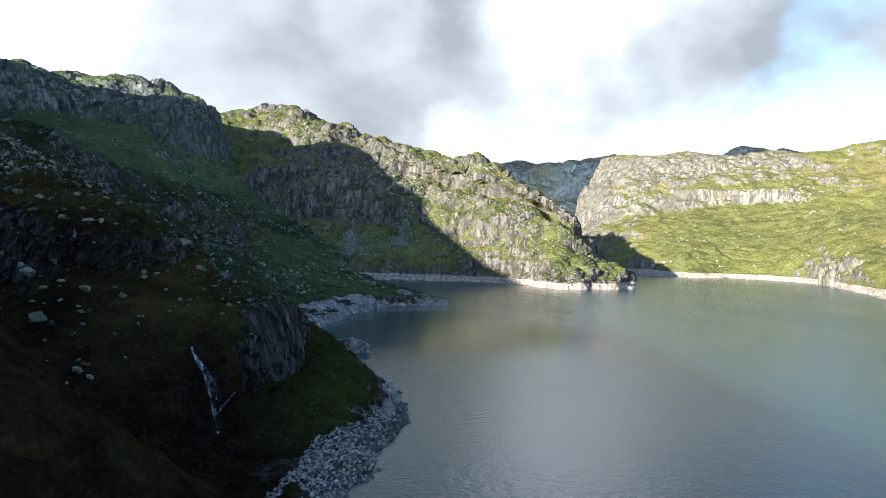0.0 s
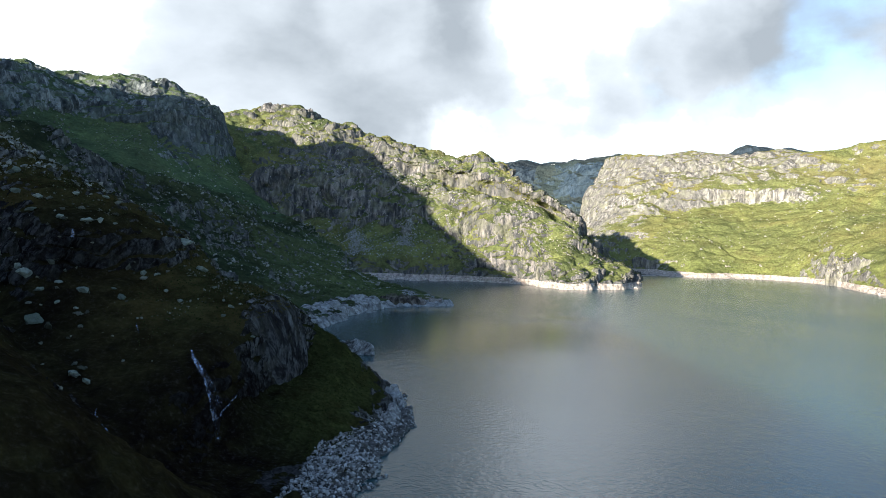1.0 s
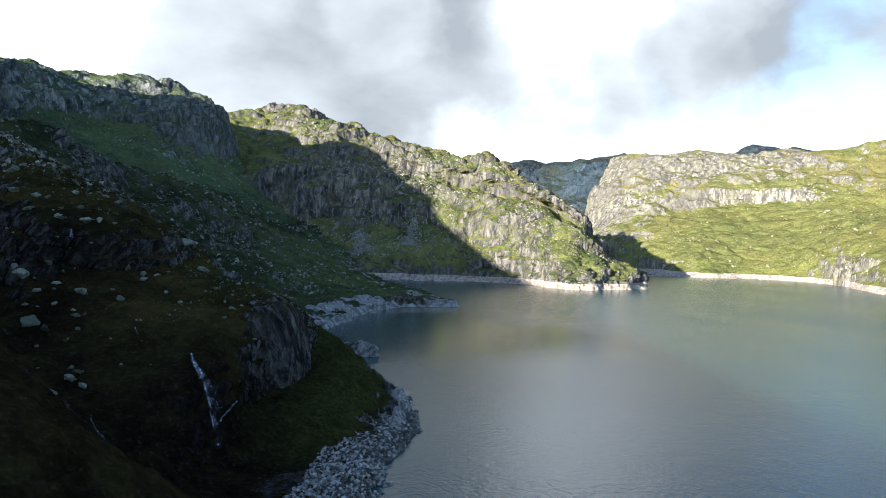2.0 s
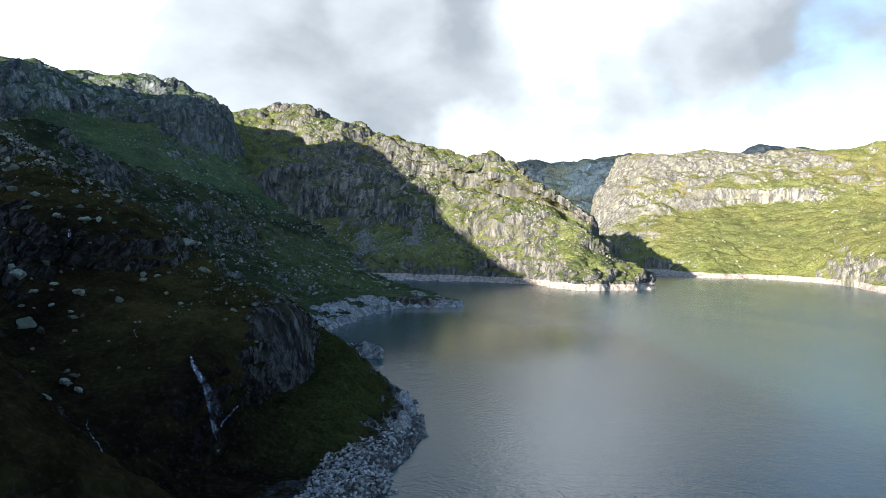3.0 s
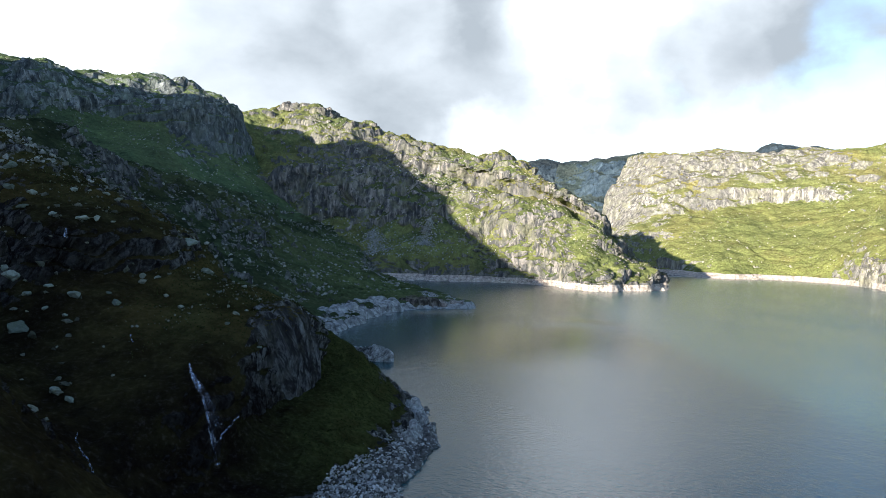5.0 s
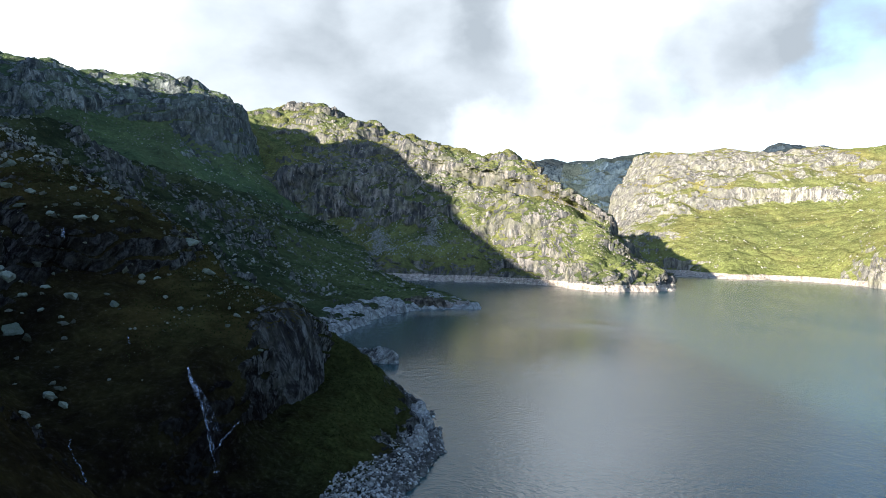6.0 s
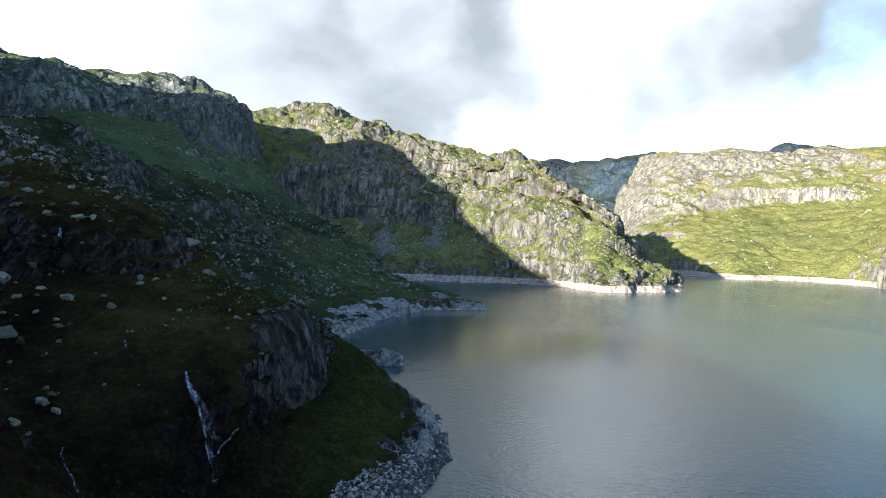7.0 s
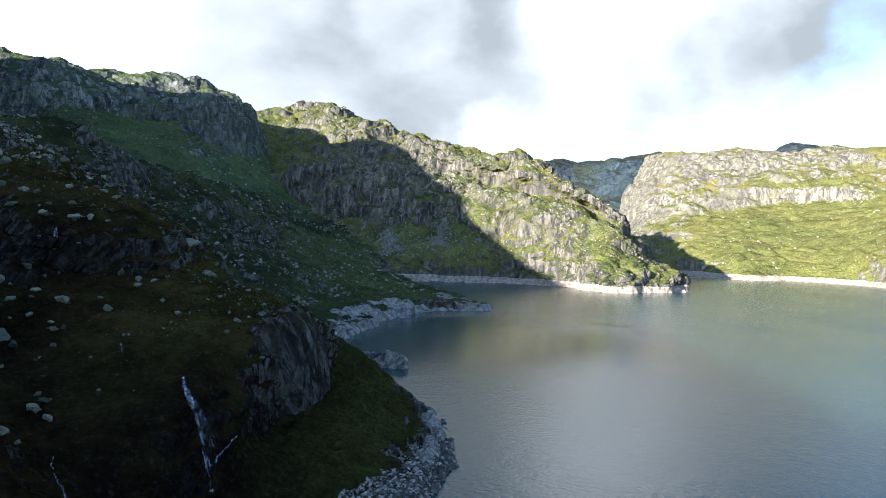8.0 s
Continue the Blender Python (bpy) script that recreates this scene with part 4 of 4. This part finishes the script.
# big boulders that stand out on the spur: x, y, length, height ratio
BIG = [
    (-67.2, 238.0, 4.6, 1.0), (-79.9, 197.0, 4.8, 0.55), (-100.0, 220.0, 5.2, 0.6), (-96.0, 222.0, 3.6, 0.6), (-75.5, 243.0, 8.0, 0.4),
    (-90.1, 195.5, 4.2, 0.8), (-97.5, 182.0, 5.4, 0.95), (-108.4, 199.0, 5.0, 0.7), (-75.9, 158.5, 3.4, 0.95), (-72.2, 156.5, 2.4, 0.8),
    (-47.6, 198.5, 2.2, 0.8), (-51.4, 204.0, 2.0, 0.8), (-99.3, 200.5, 3.0, 0.7), (-80.3, 216.0, 3.6, 0.6), (-76.3, 217.0, 3.0, 0.6),
    (-133.5, 240.5, 5.0, 0.6), (-125.0, 239.5, 3.6, 0.7), (-107.0, 217.0, 3.0, 0.7), (-119.5, 222.5, 4.4, 0.6), (-145.0, 262.0, 5.5, 0.6),
    (-115.6, 247.5, 4.0, 0.6), (-108.2, 255.0, 3.4, 0.7), (-92.3, 224.0, 2.6, 0.6), (-112.3, 201.5, 4.0, 0.6), (-101.2, 193.0, 3.4, 0.7),
    (-94.4, 189.3, 2.2, 0.7), (-88.7, 188.0, 2.0, 0.6), (-63.8, 201.5, 1.9, 0.7), (-87.8, 251.5, 3.6, 0.5), (-55.5, 210.0, 2.0, 0.6), (-53.5, 231.0, 2.2, 0.6),
    (-39.5, 191.0, 2.0, 0.7), (-84.0, 203.0, 2.6, 0.6), (-70.0, 207.0, 2.4, 0.5), (-45.5, 202.0, 1.8, 0.7), (-49.0, 194.0, 1.6, 0.8),
]
FLATNESS = (0.62, 0.75, 0.5, 0.85, 0.6, 0.7)
block_shapes = [block_mesh(60 + k, FLATNESS[k % 6], boulder_skin) for k in range(10)]
sunken_shapes = [block_mesh(75 + k, FLATNESS[k % 6], small_boulder_skin) for k in range(10)]
for k, (x, y, long, tall) in enumerate(BIG):
    ob = new("boulder", block_shapes[k % 10])
    z = settle("near_spur", x, y)
    ob.matrix_world = pose(x, y, z + 0.2 * long * tall, rng.uniform(-12, 12), rng.uniform(-12, 12), rng.uniform(0, 360)) @ Matrix.Diagonal((long, long * 0.85, long * tall * 1.2, 1))
    tagged(ob, "large pale lichen-covered boulder lying on the dark grass", "boulder", "boulders on the spur")

spots, i, j = spread("near_spur", 300, (0.40, 0.97), (0.36, 0.82), 31, 0.16, 16)
for k, spot in enumerate(spots):
    long = 1.0 + 0.9 * min(rng.pareto(1.9), 2.6)
    ob = new("boulder", sunken_shapes[k % 10])
    ob.matrix_world = pose(spot[0], spot[1], spot[2] + 0.16 * long, rng.uniform(-20, 20), rng.uniform(-20, 20), rng.uniform(0, 360)) @ Matrix.Diagonal((long, long * rng.uniform(0.7, 1), long * rng.uniform(0.7, 1.1), 1))
    tagged(ob, "pale grey boulder half sunk in dark moorland grass", "boulder", "boulders on the spur")

spots, i, j = spread("near_spur", 4200, (0.28, 0.98), (0.33, 0.82), 32, 0.1, 18)
# fewer stones where the ground is painted dark
spots = spots[DARK_SHARE["near_spur"][i, j] < rng.uniform(0.05, 0.7, len(spots))]
heap("scattered_stones", spots, 0.24 + 0.26 * np.minimum(rng.pareto(1.9, len(spots)), 3.5), rubble_dim, "small grey stones scattered over dark grass", "stones")

# shore of the spur
stone_shapes = [block_mesh(90 + k, 0.55 + 0.05 * (k % 5), stone_skin) for k in range(8)]
spots, i, j = spread("near_spur", 260, (0.0, 0.34), (0.26, 0.74), 33, 1.2, 8, 1.0, 0.1, 3.6)
spots = spots[spots[:, 0] > -19 + 0.14 * (spots[:, 1] - 150)]
for k, spot in enumerate(spots):
    long = 0.8 + 0.6 * min(rng.pareto(1.8), 2.6)
    ob = new("shore_stone", stone_shapes[k % 8])
    ob.matrix_world = pose(spot[0], spot[1], spot[2] + 0.15 * long, rng.uniform(-25, 25), rng.uniform(-25, 25), rng.uniform(0, 360)) @ Matrix.Diagonal((long, long * rng.uniform(0.65, 1), long * rng.uniform(0.7, 1.2), 1))
    tagged(ob, "bluish grey angular stone on the bare lake shore", "stone", "stones on the shore")
spots, i, j = spread("near_spur", 17000, (0.0, 0.34), (0.2, 0.78), 34, 2.0, 8, 1.0, -0.5, 3.8)
spots = spots[spots[:, 0] > -21 + 0.14 * (spots[:, 1] - 150)]
heap("shore_rubble", spots, 0.24 + 0.30 * np.minimum(rng.pareto(1.7, len(spots)), 3.6), rubble_near, "bluish grey broken stones covering the shore", "stones", 0.2)

# farther slopes
spots, i, j = spread("valley_slope", 5000, (0.2, 0.95), (0.0, 1.0), 35, 0.14, 45)
heap("slope_rubble", spots, 0.6 + 1.0 * np.minimum(rng.pareto(1.6, len(spots)), 4.5), rubble_far, "grey stones scattered over the shaded slope", "stones")
spots, i, j = spread("headland", 3600, (0.2, 0.9), (0.0, 0.96), 36, 0.3, 60)
heap("headland_rubble", spots, 1.2 + 1.2 * np.minimum(rng.pareto(2.2, len(spots)), 3.5), rubble_sun, "grey boulders scattered over the headland", "stones")
spots, i, j = spread("headland", 2200, (0.16, 0.46), (0.08, 0.5), 45, 0.3, 40)
heap("headland_foot_stones", spots, 0.9 + 1.0 * np.minimum(rng.pareto(1.9, len(spots)), 3), scree_skin, "grey stones strewn over the grass below the cliff", "stones")
spots, i, j = spread("headland", 1500, (0.02, 0.4), (0.1, 0.98), 43, 0.6, 30, 1.0, 0.2, 6.5)
heap("headland_shore_stones", spots, 1.2 + 1.3 * np.minimum(rng.pareto(2.0, len(spots)), 3), rubble_shore, "pale broken stones along the foot of the headland", "stones")
spots, i, j = spread("far_side", 1300, (0.02, 0.4), (0.15, 0.85), 44, 0.6, 40, 1.0, 0.2, 7.0)
heap("far_shore_stones", spots, 1.3 + 1.3 * np.minimum(rng.pareto(2.0, len(spots)), 3), rubble_shore, "pale broken stones along the far shore", "stones")
spots, i, j = spread("far_side", 3000, (0.12, 0.9), (0.1, 0.85), 37, 0.2, 50)
heap("far_side_rubble", spots, 1.1 + 1.6 * np.minimum(rng.pareto(2.2, len(spots)), 3.5), rubble_sun, "pale boulders scattered over the sunlit mountainside", "stones")
spots, i, j = spread("near_spur", 1500, (0.76, 0.97), (0.3, 0.82), 41, 0.12, 16)
heap("crest_stones", spots, 0.5 + 0.9 * np.minimum(rng.pareto(1.7, len(spots)), 3.2), rubble_far, "grey stones thick along the brow of the spur", "stones")
spots, i, j = spread("mountain", 2500, (0.1, 0.9), (0.1, 1.0), 38, 0.3, 60)
heap("mountain_rubble", spots, 1.2 + 1.1 * np.minimum(rng.pareto(2.2, len(spots)), 3.5), rubble_far, "grey boulders scattered over the mountain", "stones")


def tufts(name, spots, sizes, skin, label):
    """Low clumps of heather and sedge: each a few bent leaves."""
    count, leaves = len(spots), 7
    head = rng.uniform(0, 2 * np.pi, (count, leaves))
    out = rng.uniform(0.25, 0.6, (count, leaves)) * sizes[:, None]
    up = rng.uniform(0.45, 1.0, (count, leaves)) * sizes[:, None]
    side = 0.22 * sizes[:, None]
    dx, dy = np.cos(head), np.sin(head)
    a = spots[:, None] + np.stack([-dy * side, dx * side, 0 * dx - 0.1 * sizes[:, None]], -1)
    b = spots[:, None] + np.stack([dy * side, -dx * side, 0 * dx - 0.1 * sizes[:, None]], -1)
    c = spots[:, None] + np.stack([dx * out + dy * side, dy * out - dx * side, up], -1)
    d = spots[:, None] + np.stack([dx * out - dy * side, dy * out + dx * side, up * 0.9], -1)
    places = np.stack([a, b, c, d], 2).reshape(-1, 3)
    faces = np.arange(len(places)).reshape(-1, 4)
    mesh = bpy.data.meshes.new(name)
    mesh.from_pydata(places.tolist(), [], faces.tolist())
    mesh.materials.append(skin)
    return tagged(new(name, mesh), label, "plants", kind="stuff")


spots, i, j = spread("near_spur", 44000, (0.12, 0.98), (0.03, 0.85), 39, 0.9, 10, 0.05, 2.9)
# tufts left out where dark paint stands for shade
spots = spots[DARK_SHARE["near_spur"][i, j] < rng.uniform(0.15, 0.6, len(spots))]
tufts("heather_tufts", spots, rng.uniform(0.18, 0.46, len(spots)), tuft_skin, "dark heather and sedge tufts over the spur")

# ---- rock by the water, falls, scree, snow ----
def outcrop(name, x, y, long, wide, tall, heading, skin, label, salt, bare=1.0, base=0.0, rough=0.8, beds=0.0, turf=False):
    """A bare rock hump standing out of the water or the shore, with ledges and joints.
    beds: metres of relief of its slanting layers; turf: grass lies on its level top."""
    rows, cols = (110, 260) if beds else (56, 170)
    up = np.linspace(0, 1, rows)[:, None] * np.ones(cols)
    round_ = np.linspace(0, 2 * np.pi, cols)[None, :] * np.ones((rows, 1))
    ring = np.cos(up * np.pi / 2) ** 0.7
    a = radians(heading)
    px, py = ring * np.cos(round_) * long / 2, ring * np.sin(round_) * wide / 2
    unit = np.stack([np.cos(round_), np.sin(round_), 0 * up], -1).reshape(-1, 3)
    shape = fractal(unit * 1.3 + salt, 4, 0.55, salt).reshape(rows, cols)
    px, py = px * (1 + 0.45 * shape), py * (1 + 0.45 * shape)
    pz = base - 2.0 + (tall + 2.0) * np.sin(up * np.pi / 2) ** 0.75
    g = np.stack([x + px * np.cos(a) - py * np.sin(a), y + px * np.sin(a) + py * np.cos(a), pz], -1)
    p = g.reshape(-1, 3)
    n = g - np.array([x, y, base - tall])
    n = (n / np.linalg.norm(n, axis=-1, keepdims=True)).reshape(-1, 3)
    size = max(long, wide) * 0.22
    joint, tilt = blocks(p / size * (1, 1, 0.7), salt)
    chip, turn = blocks(p / size * (3.2, 3.2, 2.4) + 0.3 * fractal(p / size * 2, 2, 0.5, salt + 6)[:, None], salt + 9)
    push = rough * tall * (0.22 * (turn - 0.5) + 0.5 * np.minimum(chip, 0.2) - 0.08 + 0.5 * fractal(p / size, 5, 0.6, salt + 3, ridged=True) + 0.6 * (tilt - 0.5) + 0.9 * (np.minimum(joint, 0.3) - 0.2))
    if beds:
        along = p @ np.array((0.45, 0.2, 0.87)) + 1.6 * fractal(p / 7, 3, 0.5, salt + 12)
        layer_ = np.stack([along / 2.1, p[:, 0] / 14, p[:, 1] / 14], 1)
        push = push + beds * (fractal(layer_, 4, 0.6, salt + 14, ridged=True) + 0.6 * fractal(p / 5, 3, 0.5, salt + 16))
    g = (p + n * (push * np.sin(np.clip(up.reshape(-1), 0, 1) * np.pi / 2 + 0.3))[:, None]).reshape(g.shape)
    g[:, -1] = g[:, 0]
    stone = np.ones(len(p))
    if turf:
        stone = 1 - step(np.abs(normals(g)[..., 2]).reshape(-1) + 0.25 * fractal(p / 4, 3, 0.6, salt + 18), 0.7, 0.95)
    ob = sheet(name, g[:, ::-1], skin, label, "rock", (("rock", stone), ("bare", np.full(len(p), bare))))
    del ob["kind"]
    return ob


outcrop("rock_islet", -19.5, 342.5, 27, 8.5, 4.6, -27, islet_land, "cracked grey rock ridge standing in the water off the spur", 21, 0.52, 0.0, 1.0)
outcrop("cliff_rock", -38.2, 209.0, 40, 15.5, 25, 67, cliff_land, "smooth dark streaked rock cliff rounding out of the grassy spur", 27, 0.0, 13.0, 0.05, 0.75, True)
outcrop("shore_rock", 0.5, 233, 26, 8.5, 5.0, 112, islet_land, "cracked bluish bedrock at the tip of the shore", 61, 0.8, 0.0, 0.7)
outcrop("shore_rock", 1.5, 211, 20, 6, 3.4, 78, islet_land, "low cracked bedrock among the shore stones", 62, 0.8, 0.0, 0.8)
outcrop("shore_rock", -9, 197, 20, 7, 4.6, 70, islet_land, "dark bedrock step under the grass edge of the shore", 63, 0.4, 0.0, 0.7)
outcrop("hillock_rock", 776, 1092, 104, 62, 40, 50, far_land, "pale rocky hillock above the far shore", 64, 0.0, 0.0, 0.5, 0.7, True)
outcrop("shore_rock", -62, 452, 32, 50, 6.0, 20, slope_land, "smooth bluish rock slab sloping into the lake", 22)
outcrop("shore_rock", -49, 508, 38, 62, 7.5, -25, slope_land, "broad bluish whaleback rock on the lake shore", 23)
outcrop("shore_rock", -27, 566, 50, 38, 7.5, 30, slope_land, "bluish broken rock at the root of the spit", 24)
outcrop("shore_rock", 4, 601, 52, 22, 7.0, 8, spit_land, "brown cracked rock hump on the spit", 25, 0.15)
outcrop("shore_rock", 32, 607, 44, 18, 5.5, 3, spit_land, "pale pinkish rocky end of the spit", 26, 0.55)

outcrop("summit_rock", -262, 1600, 105, 80, 18, 20, head_land, "rounded bare rock knob crowning the headland ridge", 51, 0.0, 338)
outcrop("summit_rock", -205, 1560, 70, 60, 14, 0, head_land, "smaller bare knob beside the summit rock", 52, 0.0, 326)

# a waterfall down the cliff of the spur, in strands that part and join
FALL = [(-51.4, 171.4, 28.2), (-50.2, 169.0, 27.2), (-48.2, 165.4, 26.2), (-46.2, 163.0, 24.0), (-44.6, 161.8, 20.3), (-43.2, 160.8, 16.6), (-42.4, 160.2, 13.4), (-41.4, 159.6, 9.6)]


def strand(path, width, shift, seed, parent, rise=0.35):
    """One rope of falling water: a wavering, thickened ribbon."""
    r = random.Random(seed)
    line = glide(np.array(path, float), np.linspace(0, len(path) - 1, 60), 0.45)
    ahead = np.gradient(line, axis=0)
    ahead /= np.linalg.norm(ahead, axis=1, keepdims=True)
    side = np.cross(ahead, (0.3, -0.95, 0.1))
    side /= np.linalg.norm(side, axis=1, keepdims=True)
    out = np.cross(side, ahead)
    out *= -np.sign(out @ np.array((0.3, -0.95, 0)))[:, None] * -1
    t = np.linspace(0, 1, 60)
    wide = width * (0.55 + 0.6 * t) * (1 + 0.5 * np.array([noise.noise((k * 0.22, seed, 0)) for k in range(60)]))
    drift = shift * t**0.8 + 0.35 * np.array([noise.noise((k * 0.12, seed + 9, 0)) for k in range(60)])
    mid = line + side * drift[:, None] + out * rise
    bm = bmesh.new()
    rings = []
    for k in range(60):
        half, deep = side[k] * wide[k] / 2, out[k] * wide[k] * 0.28
        rings.append([bm.verts.new(mid[k] + half * c + deep * s) for c, s in ((-1, 0), (-0.5, 0.8), (0.5, 0.8), (1, 0), (0.4, -0.6), (-0.4, -0.6))])
    for a, b in zip(rings, rings[1:]):
        for k in range(6):
            bm.faces.new((a[k], a[(k + 1) % 6], b[(k + 1) % 6], b[k]))
    mesh = bpy.data.meshes.new("strand")
    bm.to_mesh(mesh)
    bm.free()
    mesh.polygons.foreach_set("use_smooth", np.ones(len(mesh.polygons), bool))
    mesh.materials.append(water_fall)
    ob = new("strand", mesh)
    ob.parent = parent
    return ob


waterfall = new("waterfall")
tagged(waterfall, "thin white waterfall running down a dark cliff", "waterfall")
strand(FALL[:4], 0.95, 0.0, 11, waterfall, 0.7)
strand(FALL[:4], 0.5, 0.45, 12, waterfall, 0.85)
for k, (width, shift, last) in enumerate(((0.42, 0.0, 7), (0.2, 0.5, 7), (0.16, -0.5, 7), (0.13, -1.1, 6), (0.12, -1.7, 6), (0.14, -2.3, 6), (0.2, 0.2, 8))):
    strand(FALL[2:last], width, shift, 21 + k, waterfall, 0.8)


def foam(x, y, z, long, wide, tall, parent, name, seed):
    """White water where a fall breaks over its lip or strikes the rocks."""
    spots, tris = raw_stone(seed, 0.5)
    bm = bmesh.new()
    vs = [bm.verts.new(s) for s in spots]
    for f in tris:
        bm.faces.new([vs[k] for k in f])
    bmesh.ops.subdivide_edges(bm, edges=list(bm.edges), cuts=2)
    for v in bm.verts:
        v.co *= 1 + 0.5 * noise.fractal(v.co * 5 + Vector((seed, 0, 0)), 0.7, 2.0, 3)
        v.co = Vector((x + v.co.x * long, y + v.co.y * wide, z + v.co.z * tall))
    mesh = bpy.data.meshes.new(name)
    bm.to_mesh(mesh)
    bm.free()
    mesh.materials.append(water_fall)
    ob = new(name, mesh)
    ob.parent = parent


foam(-41.2, 159.2, 9.0, 1.2, 1.0, 1.6, waterfall, "spray", 72)
strand([(-39.4, 168.0, 17.2), (-40.4, 165.4, 16.0), (-41.6, 162.6, 14.4), (-42.4, 160.4, 12.6)], 0.36, 0.0, 51, waterfall, 0.9)
small_fall = new("waterfall")
tagged(small_fall, "small distant-looking waterfall in a dark rock step", "waterfall")
for k in range(2):
    strand([(-101.5, 214.0, 60.0), (-100.6, 212.2, 59.2), (-100.0, 211.2, 58.2), (-99.8, 210.8, 57.0)], 0.45, 0.6 * k, 31 + k, small_fall)


def drape(*spots):
    """A path laid over the ground of the spur."""
    return [(x, y, settle("near_spur", x, y)) for x, y in spots]


stream = new("stream")
tagged(stream, "thin white stream tumbling through the dark gully", "stream")
strand(drape((-65.4, 146.6), (-64.6, 144.6), (-62.6, 142.4), (-60.2, 139.8), (-58.2, 137.8)), 0.32, 0.0, 41, stream, 0.3)
strand(drape((-70.2, 183.4), (-69.4, 182.0), (-68.8, 181.0), (-68.0, 180.0)), 0.3, 0.0, 42, stream, 0.3)


def scree(x0, y0, x1, y1, wide, count):
    """Spots of a stone fan between two places on the headland."""
    g = LANDS["headland"][0].reshape(-1, 3)
    g = g[(np.abs(g[:, 0] - (x0 + x1) / 2) < 90) & (np.abs(g[:, 1] - (y0 + y1) / 2) < 90)]
    t = rng.uniform(0, 1, count)
    x = x0 + (x1 - x0) * t + rng.normal(0, wide, count) * (0.35 + 0.65 * t)
    y = y0 + (y1 - y0) * t + rng.normal(0, 3, count)
    near = np.array([np.argmin((g[:, 0] - a) ** 2 + (g[:, 1] - b) ** 2) for a, b in zip(x, y)])
    return np.stack([x, y, g[near, 2]], 1)


spots = np.concatenate([scree(-62, 1106, -48, 1030, 13, 1700), scree(28, 1082, 20, 1034, 11, 1200)])
heap("scree", spots, rng.uniform(1.0, 2.6, len(spots)), scree_skin, "grey scree fans below the shaded cliff", "scree", 0.25)


def snow(x, y, z, long, wide, heading):
    mesh = block_mesh(int(abs(x)), 0.5, snow_skin)
    ob = new("snow_patch", mesh)
    ob.matrix_world = pose(x, y, z, 20, 0, heading) @ Matrix.Diagonal((long, wide, 4.0, 1))
    return tagged(ob, "small patch of old white snow on the mountainside", "snow patch", "snow patches")


snow(943, 1425, settle("far_side", 943, 1425) + 0.6, 24, 9, 10)
snow(690, 2846, settle("far_range", 690, 2846) + 0.6, 26, 14, 0)
